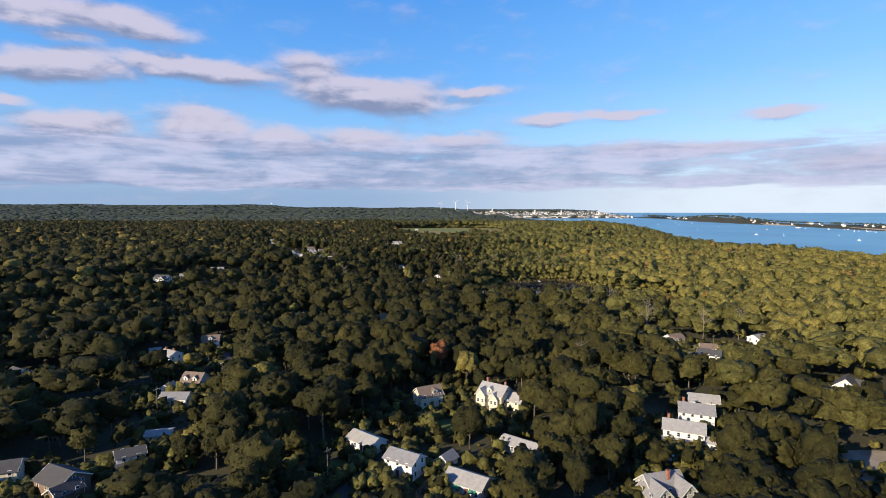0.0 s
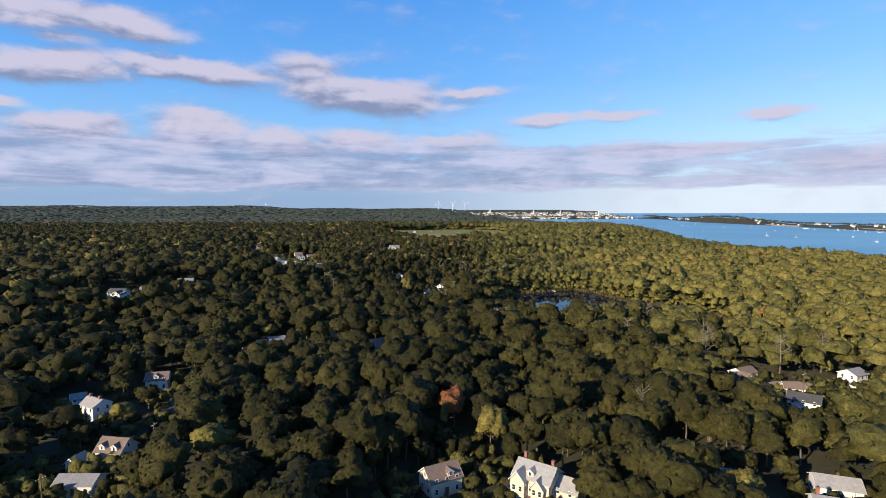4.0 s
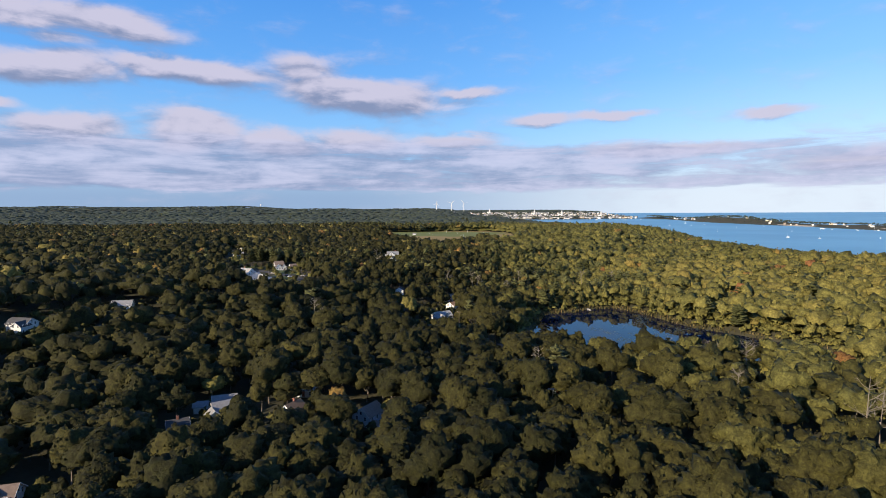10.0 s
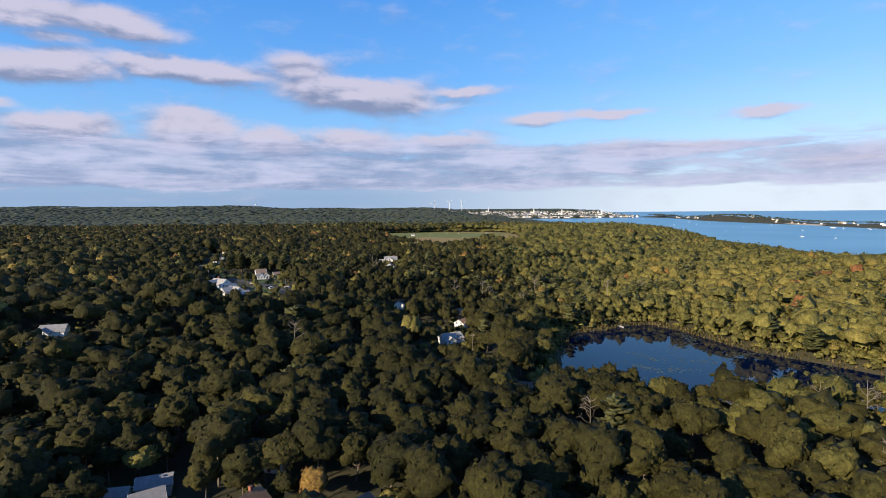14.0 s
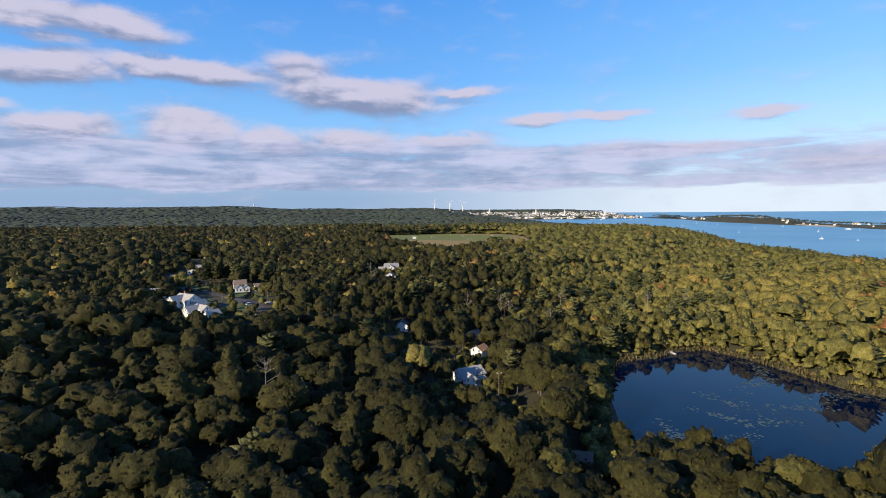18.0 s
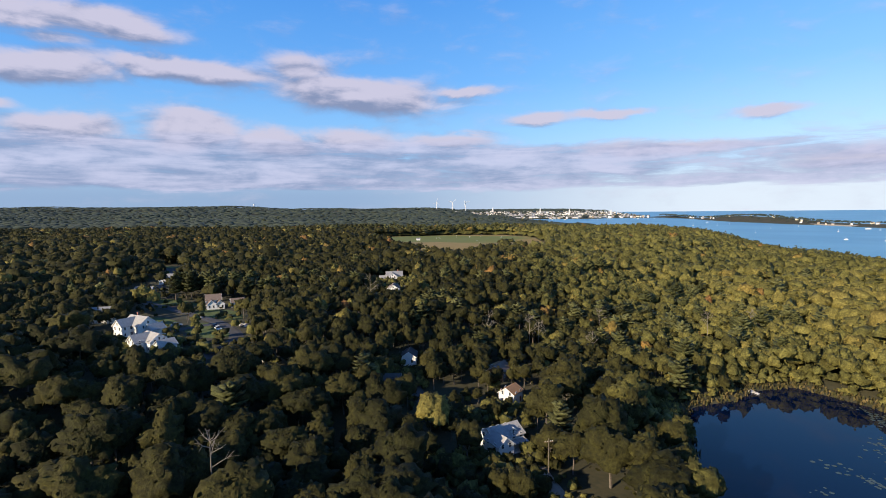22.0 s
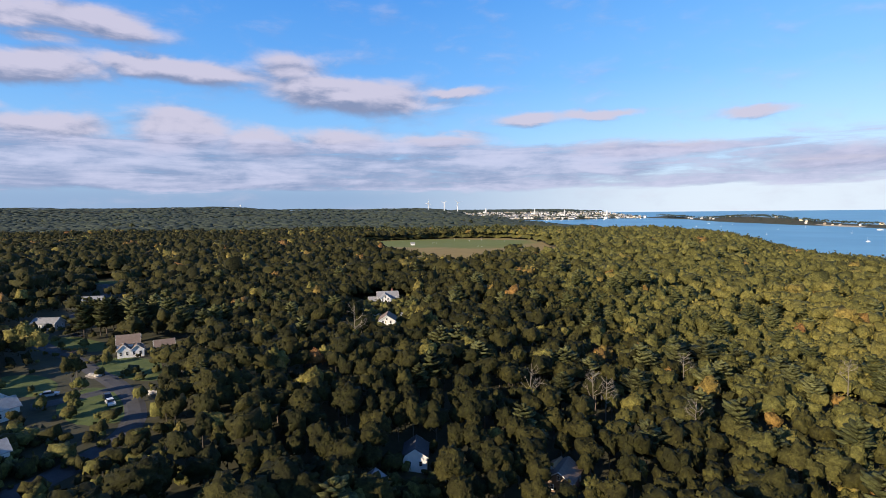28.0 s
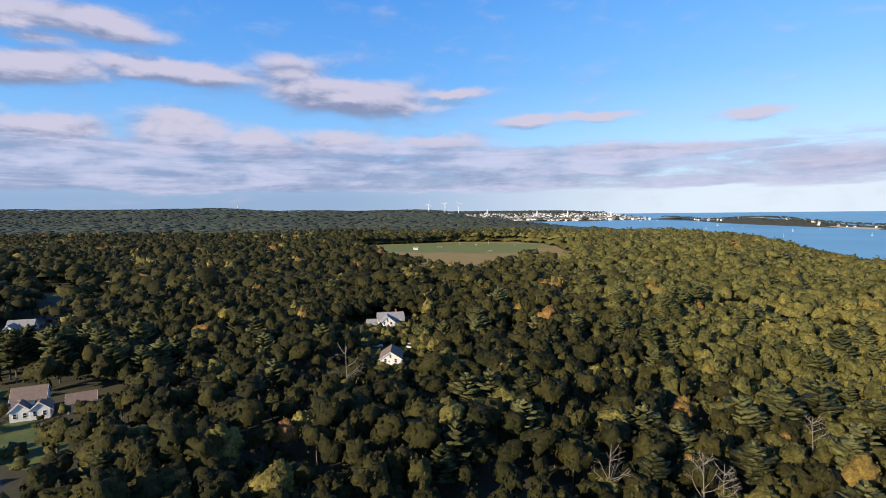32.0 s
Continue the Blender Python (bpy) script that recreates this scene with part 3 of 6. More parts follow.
CLEAR.append((133, 174, 8, 8))
house(67, 146, -24, 13, 9, 5.4, 2.0, "white", "pale", "large white house with balconies and grey roof", (("porch", -7, 5, -7.4, -4.4), ("chimney", -5, 1.5), ("wing", 6, 5, 3, 1.2, 8, -2, 0)), (11, 13))
house(77, 160, -22, 12, 9, 4.8, 2.2, "white", "grey", "white house with a broad grey gabled roof", (("chimney", -4.5, 2),), (10, 10))
house(85, 172, -20, 11, 8, 3.6, 1.8, "white", "pale", "white house with a pale shallow roof", (), (9, 9))
house(49, 117, 15, 11, 8, 4.2, 3.2, "grey", "grey", "grey house with steep gables and a red chimney", (("wing", 8, 6, 4, 2.8, -4, -3, 90), ("wing", 8, 6, 4, 2.8, 4, -3, 90), ("chimney", 1, -1.5)), (9, 12))
house(142, 186, 48, 10, 8.5, 3.6, 3.2, "white", "dark", "white house with a dark roof and sunlit gable", (("wing", 6, 6, 3.2, 2, 5, -5, 90),), (10, 13))
house(119, 239, -15, 8, 6, 3.0, 1.6, "white", "brown", "small white cottage with brown roof", (), (8, 10))
house(147, 248, 25, 9, 8, 5.2, 1.8, "white", "grey", "white two-storey house half hidden by trees", (), (8, 9))
house(92, 258, -30, 9, 7.5, 3.8, 2.4, "white", "grey", "white house with grey roof and white chimney", (("dormer", 0, -2.2, 0.5), ("chimney", 2.5, 1.0)), (7, 9))
house(111, 256, 25, 10, 8, 3.0, 2.0, "white", "brown", "white bungalow with a brown gabled roof", (("wing", 5, 5, 2.7, 1.6, -5, -4, 90),), (10, 14))
house(112, 223, -35, 11, 8, 4.6, 2.0, "white", "dark", "white house with a nearly black roof", (("wing", 5, 5, 2.6, 1.2, -7, 1, 0),), (10, 13))
house(60, 178, -20, 9, 7, 3.0, 1.6, "white", "grey", "white cottage mostly hidden by trees", (), (6, 7))
house(-90, 192, -10, 9, 8, 3.6, 3.0, "white", "brown", "white house with brown roof and two dormers", (("dormer", -2.2, -2.3, 0.6), ("dormer", 2.2, -2.3, 0.6)), (9, 11))
house(-89, 176, 0, 11, 7, 3.0, 1.6, "white", "grey", "white house with a shallow grey roof", (), (9, 10))
house(-97, 187, 80, 5, 4, 2.4, 1.5, "white", "grey", "small white shed beside houses", (), (5, 6), False, "shed")
house(-113, 220, -28, 9, 7.5, 5.4, 1.8, "white", "pale", "two-storey white house with two chimneys", (("chimney", -3, 0), ("chimney", 3, 0)), (9, 12))
house(-123, 227, 30, 5, 4.5, 4.6, 1.5, "white", "grey", "narrow white house by a pine", (), (6, 7))
house(-79, 132, 35, 8, 6.5, 4.6, 1.2, "white", "dark", "white house with a dark slate roof", (("porch", -4.5, 0, -5.5, -3.3),), (8, 11))
house(-80, 148, 15, 8, 6, 2.6, 0.9, "cream", "pale", "low cream building under trees", (), (7, 8))
house(-87, 119, -25, 11, 9, 5.0, 2.4, "brown", "dark", "red-brown house with white trim and dark roofs", (("wing", 7, 6, 4, 1.8, 6, -3, 90),), (11, 13))
house(-105, 124, 20, 10, 8, 4.6, 1.8, "cream", "dark", "cream house with a dark roof", (), (10, 12))
house(-158, 197, -30, 9, 8, 4.4, 2.2, "blue", "dark", "pale blue house shaded by trees", (), (8, 10))
house(-56, 181, 40, 8, 6, 3.2, 2.0, "tan", "brown", "tan cottage mostly hidden by trees", (), (5, 6))
house(-108, 248, 15, 9, 7.5, 4.2, 2.4, "white", "brown", "white house with a rusty brown roof", (("dormer", 0, -2.2, 0.5),), (7, 8))
house(-60, 320, -10, 12, 6, 2.8, 1.2, "white", "pale", "long low white building under trees", (), (5, 4))
house(-83, 309, 20, 9, 7, 3.0, 1.6, "grey", "grey", "low grey house under trees", (), (5, 5))
house(-80, 300, 35, 8, 6.5, 3.2, 2.8, "cream", "grey", "cream house with a sunlit gable end", (("wing", 5, 5, 3, 2, -4.5, -4, 90),), (7, 8))
house(-89, 305, 10, 5, 4.5, 2.4, 1.4, "white", "grey", "small white outbuilding beside trees", (), (5, 6), False, "shed")
house(-88, 287, 30, 7, 6, 3.0, 2.4, "white", "dark", "white cottage with a dark roof and chimney", (("chimney", 0, 0),), (7, 8))
house(-58, 299, 65, 8, 7.5, 3.2, 2.6, "white", "orange", "white cottage with an orange-brown roof", (("chimney", 1, 0),), (7, 9))
house(-33.5, 292, 60, 9, 8, 5.2, 2.4, "blue", "brown", "pale blue two-storey house beside an orange tree", (("wing", 4, 3.5, 2.6, 1.4, -3, -5.5, 90),), (7, 9))
house(-26, 283, 20, 5, 4, 2.4, 1.2, "white", "pale", "small white garage under trees", (), (5, 7), False, "shed")
house(30, 320, -20, 10, 7, 3.2, 1.8, "white", "grey", "white lakeside cottage with a grey roof", (("porch", -5, 5, -5.4, -3.5),), (7, 7))
house(40, 303, -40, 8, 6, 3.0, 1.6, "white", "dark", "white bungalow with a dark roof", (), (5, 6))
house(82, 301, 30, 6, 5, 4.0, 1.6, "tan", "pale", "narrow tan house among trees", (), (6, 7))
house(-10, 438, 30, 12, 9, 4.4, 2.4, "white", "pale", "large white house with decks and a pale roof", (("wing", 8, 6, 4.4, 2.2, -5, -5, 90), ("porch", 0, 6, -7, -4.5), ("dormer", 2, -2.4, 0.5)), (9, 10))
house(-38, 445, 25, 8, 6.5, 3.2, 2.2, "grey", "pale", "grey cottage with a pale roof", (), (5, 6))
house(-3, 471, 55, 8, 7, 4.2, 2.0, "white", "orange", "white house with a sunlit orange roof", (), (7, 11))
# the brown wall colour here stands in for shade on the house
house(-43, 470, 0, 8, 7, 5.8, 2.0, "brown", "dark", "tall house under pines, shade put into its dark brown walls", (), (3, 3))
house(-5, 497, 50, 6, 5, 3.0, 1.6, "white", "orange", "small house with an orange roof", (), (3, 4))
house(14, 372, -15, 6, 5, 3.0, 1.6, "tan", "brown", "small brown lakeside cabin", (), (6, 8))
house(-38, 497, 88, 9, 6.8, 3.4, 2.0, "white", "dark", "white garage with a gable end and two windows", (), (5, 9))
house(-4, 494, 60, 10, 8, 3.4, 2.4, "brown", "brown", "brown cottage with a brown roof", (), (5, 6))
house(-47, 482, 80, 9, 6, 3.6, 2.0, "white", "grey", "white house half hidden by trees", (), (3, 4))
house(-76, 366, 10, 7, 6, 3.2, 1.8, "tan", "brown", "tan house hidden by trees", (), (5, 6))
# the new houses round the bent road
house(-55, 651, 8, 13, 10, 4.6, 3.0, "white", "grey", "large white house with broad gables and grey roof", (("wing", 9, 7, 4.6, 2.6, -2, -4.5, 90), ("wing", 6, 6, 2.8, 2.0, -9, -1, 0), ("chimney", 3, 2)), (15, 24))
house(-51, 593, 90, 11, 8, 4.8, 2.4, "white", "brown", "white house with a columned back porch and brown roof", (("porch", -6.5, -1, -4.8, -4.2),), (9, 12))
house(-138, 562, 25, 8.5, 8, 4.8, 2.6, "white", "brown", "white two-storey house with brown gabled roof and garage", (("wing", 6, 5, 3.0, 2.0, -1.5, -4.5, 90), ("wing", 6, 5, 2.8, 1.8, 3.4, -4.6, 90)), (12, 15))
house(-127, 564, 30, 7.5, 6.5, 2.8, 1.9, "white", "brown", "garage with white doors and a brown roof", (), (8, 9))
house(-144, 506, -28, 12.5, 10, 5.0, 3.4, "white", "pale", "large white house with pale grey gabled roof", (("wing", 9, 7, 5.2, 2.8, -2, -5.5, 90), ("wing", 7, 6, 3.2, 2.2, 8.5, 2, 90), ("chimney", -4, 2), ("porch", -6, -1, -8.0, -5)), (16, 16))
house(-127, 483, -35, 10, 8, 4.2, 2.8, "white", "pale", "white house with steep pale grey roofs", (("wing", 8, 6.5, 4.4, 2.6, -2, -4.5, 90), ("wing", 7, 6, 3, 2, 8, 1, 90)), (13, 13))
house(-174, 530, 20, 11, 8, 4.6, 2.8, "white", "grey", "white house shaded by woods", (("wing", 7, 6, 3.4, 2.2, 7, -3, 90),), (6, 6))
house(-200, 645, 15, 11, 8, 3.2, 3.4, "white", "grey", "white gabled house beside the road", (("wing", 7, 6, 3, 2.6, -3, -4.5, 90),), (12, 13))
house(-240, 768, 10, 13, 10, 5.2, 3.0, "cream", "brown", "large pale house with a long lawn", (("wing", 8, 6.5, 5, 2.4, -3, -5, 90),), (14, 16))
house(-194, 604, 0, 12, 8, 3.0, 2.0, "grey", "grey", "long low grey house in shade", (), (10, 9))
house(-307, 795, 0, 11, 8, 4.4, 2.4, "white", "grey", "distant white house among woods", (), (10, 12))
house(-325, 800, 20, 10, 8, 4.4, 2.4, "white", "grey", "distant white house with a grey roof", (), (10, 12))
house(-168, 400, 15, 11, 8, 4.4, 2.4, "white", "grey", "white house with two gables in woods", (("wing", 6, 6, 4, 2, -3, -4.5, 90),), (9, 11))
house(-190, 364, -10, 12, 8, 4.4, 2.4, "white", "dark", "white house with dark roof in woods", (("wing", 6, 6, 4, 2, 4, -4.5, 90),), (10, 11))
house(-181, 378, 20, 9, 7, 3.2, 2.0, "white", "grey", "white cottage in woods", (), (7, 8))
for hx, hy, hd in ((-578, 832, 10), (-600, 845, -20), (-655, 842, 15), (-560, 850, 30), (-640, 800, 5)):
    house(hx, hy, hd, 14, 10, 6.5, 3.0, "white", "grey", "large distant white house among woods", (), (16, 26))

# ---- road, drives and lawns ----
def ribbon(name, line, width, mat, label, category, lift=0.12, kind="structure"):
    """A strip along a line, lying on the land."""
    pts = [Vector(p) for p in line]
    dense = []
    for p, q in zip(pts[:-1], pts[1:]):
        n = max(1, int((q - p).length / 2.5))
        dense += [p.lerp(q, i / n) for i in range(n)]
    dense.append(pts[-1])
    for _ in range(3):
        dense = [dense[0]] + [(dense[i - 1] + dense[i] * 2 + dense[i + 1]) / 4 for i in range(1, len(dense) - 1)] + [dense[-1]]
    vs, cols = [], 5
    for i, p in enumerate(dense):
        d = (dense[min(i + 1, len(dense) - 1)] - dense[max(i - 1, 0)]).normalized()
        n = Vector((-d.y, d.x))
        for c in range(cols):
            q = p + n * width * (c / (cols - 1) - 0.5)
            vs.append((q.x, q.y, ground_at(q.x, q.y) + lift + (0.05 if 0 < c < cols - 1 else -0.12)))
    fs = [(i * cols + c, i * cols + c + 1, (i + 1) * cols + c + 1, (i + 1) * cols + c) for i in range(len(dense) - 1) for c in range(cols - 1)]
    for p in dense[::3]:
        CLEAR.append((p.x, p.y, width / 2 + 2.5, width / 2 + 4))
        PLOTS.append((p.x, p.y, width / 2 + 0.6))
    return tagged(new(name, numpy_mesh(name, np.array(vs), np.array(fs), mat)), label, category, kind=kind)


def patch(name, cx, cy, rx, ry, deg, mat, label, category, seed=0, lift=0.07, clear=True):
    """An uneven round patch lying on the land."""
    rng = random.Random(seed)
    wob = [rng.uniform(0.82, 1.12) for _ in range(24)]
    wob = [(wob[i - 1] + 2 * wob[i] + wob[(i + 1) % 24]) / 4 for i in range(24)]
    c, s = math.cos(radians(deg)), math.sin(radians(deg))
    vs, fs = [(cx, cy, ground_at(cx, cy) + lift)], []
    for r in range(1, 8):
        for i in range(24):
            a, k = 2 * math.pi * i / 24, r / 7 * wob[i]
            x, y = rx * k * math.cos(a), ry * k * math.sin(a)
            x, y = cx + c * x - s * y, cy + s * x + c * y
            vs.append((x, y, ground_at(x, y) + lift - (0.1 if r == 7 else 0)))
    for i in range(24):
        fs.append((0, 1 + i, 1 + (i + 1) % 24))
        for r in range(6):
            p, q = 1 + r * 24 + i, 1 + r * 24 + (i + 1) % 24
            fs += [(p, p + 24, q + 24), (p, q + 24, q)]
    PLOTS.append((cx, cy, min(rx, ry) * 0.9))
    if clear:
        CLEAR.append((cx, cy, max(abs(c * rx), abs(s * ry)) * 0.9, max(abs(s * rx), abs(c * ry)) * 0.95))
    return tagged(new(name, numpy_mesh(name, np.array(vs), np.array(fs), mat)), label, category, kind="structure")


ribbon("road", [(-202, 596), (-184, 581), (-162, 564), (-142, 546), (-124, 529), (-112, 515), (-105, 503), (-103, 494), (-106, 482), (-112, 470)], 5.4, ASPHALT, "curving grey asphalt residential road", "road")
ribbon("road", [(-200, 596), (-196, 620), (-206, 660), (-232, 720), (-250, 738)], 6.0, ASPHALT, "shaded asphalt side road running into woods", "road")
ribbon("driveway", [(-120, 527), (-130, 516), (-136, 512)], 5.0, ASPHALT, "short asphalt driveway", "driveway", 0.16)
ribbon("driveway", [(-6, 445), (-3, 430), (-1, 415), (4, 400)], 4.0, GRAVEL, "gravel driveway under trees", "driveway")
ribbon("driveway", [(-37, 490), (-36, 478), (-30, 462)], 5.0, ASPHALT, "asphalt driveway before a garage", "driveway")
ribbon("driveway", [(-24, 118), (-19, 129), (-15, 139)], 4.0, ASPHALT, "narrow asphalt driveway between houses", "driveway")
ribbon("driveway", [(-6, 115), (-3, 124), (0, 128)], 4.5, MULCH, "brown earth driveway beside a hedge", "driveway")
ribbon("road", [(-92, 160), (-86, 170), (-82, 184), (-84, 205), (-96, 240)], 4.5, ASPHALT, "shaded narrow lane between houses", "road")
patch("yard", 112, 133, 15, 9, 15, GRAVEL, "pale gravel turning yard", "yard", 1, 0.12)
CLEAR.append((99, 120, 12, 10))
patch("yard", 97, 144, 7, 4, -10, GRAVEL, "sunlit patch of bare sandy ground", "yard", 2)
patch("yard", -54, 121, 8, 5, 0, MULCH, "bare brown earth yard", "yard", 3)
patch("lawn", -128, 545, 20, 8, -38, LAWN, "mown green lawn with long tree shadows", "lawn", 4)
patch("lawn", -165, 577, 20, 7, -35, LAWN, "mown lawn with shrubs beside the road", "lawn", 5)
patch("lawn", -120, 513, 17, 9, -48, LAWN, "green lawn before a large house", "lawn", 6)
patch("lawn", -150, 530, 16, 7, -38, LAWN, "shaded lawn across the road", "lawn", 7)
patch("lawn", -262, 752, 26, 9, 0, LAWN, "long lawn in front of a pale house", "lawn", 8)
patch("lawn", -52, 612, 12, 10, 0, LAWN, "lawn behind a white house", "lawn", 9)
patch("lawn", -27, 132, 7, 5, 0, LAWN, "small front lawn", "lawn", 10)
patch("lawn", 2, 158, 11, 6, 10, LAWN, "rough garden lawn between houses", "lawn", 11)
patch("yard", 124, 246, 11, 8, 20, GRAVEL, "pale gravel drive among houses", "yard", 12)

CLEAR += [(-118, 502, 10, 9), (-122, 517, 18, 15), (-140, 550, 16, 12), (-165, 574, 18, 9), (124, 243, 13, 11)]
CLEAR += [(-12, 424, 12, 10), (-54, 628, 13, 18), (-37, 487, 6, 8), (-9, 428, 9, 7), (-86, 170, 6, 10)]
LOW += [(-15, 404, 13, 17), (-108, 488, 12, 22), (0, 196, 9, 12), (-97, 488, 9, 10), (-91, 477, 8, 9), (124, 228, 14, 14), (-52, 588, 14, 20), (-55, 622, 15, 16)]
# standing room for trees that stand out
STANDOUT = ((-1, 209), (9, 195), (-45, 303), (142, 335), (52, 537), (-29, 440), (-69, 535), (31, 571), (70, 560), (-74, 402), (54, 207), (106, 278), (103, 332), (25, 331), (13, 527), (95, 534))
CLEAR += [(tx, ty, 2.2, 3.5) for tx, ty in STANDOUT]
LOW += [(tx, ty - 9, 5, 8) for tx, ty in STANDOUT]

# ---- trees ----
def ico(sub):
    bm = bmesh.new()
    bmesh.ops.create_icosphere(bm, subdivisions=sub, radius=1.0)
    v = np.array([p.co[:] for p in bm.verts])
    f = np.array([[p.index for p in q.verts] for q in bm.faces])
    bm.free()
    return v, f


def unit(a):
    return a / np.maximum(1e-9, np.linalg.norm(a, axis=-1, keepdims=True))


def lobed(rng, limbs, clumps, grain):
    """A crown as a heap of boughs that carry smaller clumps: gives the reach and the outward way along any direction."""
    d = unit(rng.normal(size=(limbs, 3)) * [1, 1, 0.75] + [0, 0, 0.3])
    c = d * rng.uniform(0.36, 0.56, (limbs, 1))
    r = rng.uniform(0.34, 0.47, limbs)
    if clumps:
        i = rng.integers(0, limbs, clumps)
        e = unit(d[i] + rng.normal(size=(clumps, 3)) * 0.62 + [0, 0, 0.12])
        c = np.vstack([c, c[i] + e * (r[i] * rng.uniform(0.82, 1.12, clumps))[:, None]])
        r = np.append(r * 0.93, rng.uniform(0.7, 1.35, clumps) * grain)
    c, r = np.vstack([c, [[0, 0, -0.05]]]), np.append(r, 0.6)

    def reach(way):
        dot = way @ c.T
        root = dot * dot - (c * c).sum(1) + r * r
        far = np.where(root > 0, dot + np.sqrt(np.maximum(root, 0)), 0.0)
        i = far.argmax(1)
        dist = far[np.arange(len(way)), i]
        p = way * dist[:, None]
        return p, unit(p - c[i] * 0.9)
    return reach


def cards(rng, at, out, size, tilt):
    """Leaf sprays: one bent, ragged four-cornered piece at each place."""
    n = len(at)
    nrm = unit(out + rng.normal(size=(n, 3)) * tilt)
    a = unit(np.cross(nrm, rng.normal(size=(n, 3))))
    b = np.cross(nrm, a)
    s = size * rng.uniform(0.6, 1.3, (n, 1))
    k = rng.uniform(0.55, 1.15, (4, n, 1))
    bend = nrm * s * rng.uniform(-0.15, 0.4, (n, 1))
    v = np.stack([at + a * s * k[0], at + b * s * k[1] + bend, at - a * s * k[2], at - b * s * k[3] + bend], 1).reshape(-1, 3)
    i = np.arange(n)[:, None] * 4
    return v, np.concatenate([i + [0, 1, 2], i + [0, 2, 3]], 0)


def broad_crown(seed, sub, n, size, limbs=9, clumps=0, grain=0.17, squash=0.84, floor=-0.45, ragged=0.8, soft=0.32, tilt=0.6):
    """A broad crown of radius 1 with leaf sprays along its clumps; the trunk's foot is at z = -FOOT."""
    rng = np.random.default_rng(seed)
    reach = lobed(rng, limbs, clumps, grain)
    v, f = ico(sub)
    v = unit(v + rng.normal(size=v.shape) * 0.22 / 2 ** sub)
    p, out = reach(v)
    ways = [unit(out * 0.8 + v * 0.4)]
    p = p * rng.uniform(ragged, 1.26 - 0.23 * ragged, (len(p), 1))
    f = f[v[f].mean(1)[:, 2] > floor]
    used = np.unique(f)
    back = np.zeros(len(v), int)
    back[used] = np.arange(len(used))
    p, f, ways = p[used], back[f], [ways[0][used]]
    stretch = np.array([1, 1, squash])
    vs, fs = [p * stretch], [f]
    if n:
        way = unit(rng.normal(size=(n, 3)) + [0, 0, 0.45])
        q, out = reach(way)
        q = q * rng.uniform(0.95, 1.06, (n, 1))
        cv, cf = cards(rng, q * stretch, out, size, tilt)
        ways.append(np.repeat(unit(out * 0.8 + way * 0.4), 4, axis=0))
        fs.append(cf + len(p))
        vs.append(cv)
    return np.vstack(vs), np.vstack(fs), np.vstack(ways) * soft


def pine_crown(seed, whorls, arms, wide=1.0):
    """A white pine of height 1: tiers of long boughs, each a flat, ragged pad of needles that turns up at the tip."""
    rng = np.random.default_rng(seed)
    ball, faces = ico(1)
    vs, fs, ways, k = [], [], [], 0
    for w in range(whorls):
        t = w / (whorls - 1)
        length = (0.26 * (1 - t ** 1.6) ** 0.6 + 0.03) * rng.uniform(0.7, 1.25)
        n = max(3, round(arms * (1 - 0.45 * t)))
        for a in range(n):
            ang = 2 * math.pi * (a + 0.5 * (w % 2)) / n + rng.normal() * 0.28
            arm = length * rng.uniform(0.6, 1.2)
            d, side = np.array([math.cos(ang), math.sin(ang), 0.30 + 0.25 * t]), np.array([-math.sin(ang), math.cos(ang), 0.0])
            z = 0.30 + 0.64 * t + rng.normal() * 0.02
            pad = ball * rng.uniform(0.55, 1.4, (len(ball), 1))
            half, broad, thick = arm * 0.55 + 0.02, wide * (0.055 + 0.16 * arm) * rng.uniform(0.8, 1.2), 0.032 + 0.03 * arm
            p = np.array([0, 0, z]) + d * (arm * 0.55) + pad[:, :1] * d * half + pad[:, 1:2] * side * broad * (1 + 0.45 * ball[:, :1]) + pad[:, 2:] * np.array([0, 0, 1.0]) * thick
            vs.append(p), fs.append(faces + k), ways.append(unit(ball * [0.5, 0.5, 1.0] + d * 0.5))
            k += len(p)
    p = ball * rng.uniform(0.8, 1.2, (len(ball), 1)) * [0.035, 0.035, 0.06] + [0, 0, 0.97]
    vs.append(p), fs.append(faces + k), ways.append(ball)
    return np.vstack(vs), np.vstack(fs), np.vstack(ways) * 0.35


def tube(points, radii, sides=6):
    """A tapered tube along points."""
    points = np.array(points, float)
    vs, fs = [], []
    for i, (p, r) in enumerate(zip(points, radii)):
        d = unit(points[min(i + 1, len(points) - 1)] - points[max(i - 1, 0)])
        a = unit(np.cross(d, [0.31, 0.95, 0.1]))
        b = np.cross(d, a)
        for s in range(sides):
            w = 2 * math.pi * s / sides
            vs.append(p + r * (a * math.cos(w) + b * math.sin(w)))
    for i in range(len(points) - 1):
        for s in range(sides):
            n = (s + 1) % sides
            q = [i * sides + s, i * sides + n, (i + 1) * sides + n, (i + 1) * sides + s]
            fs += [[q[0], q[1], q[2]], [q[0], q[2], q[3]]]
    return np.array(vs), np.array(fs)


def join(pieces):
    vs, fs, k = [], [], 0
    for v, f in pieces:
        vs.append(v), fs.append(f + k)
        k += len(v)
    return np.vstack(vs), np.vstack(fs)


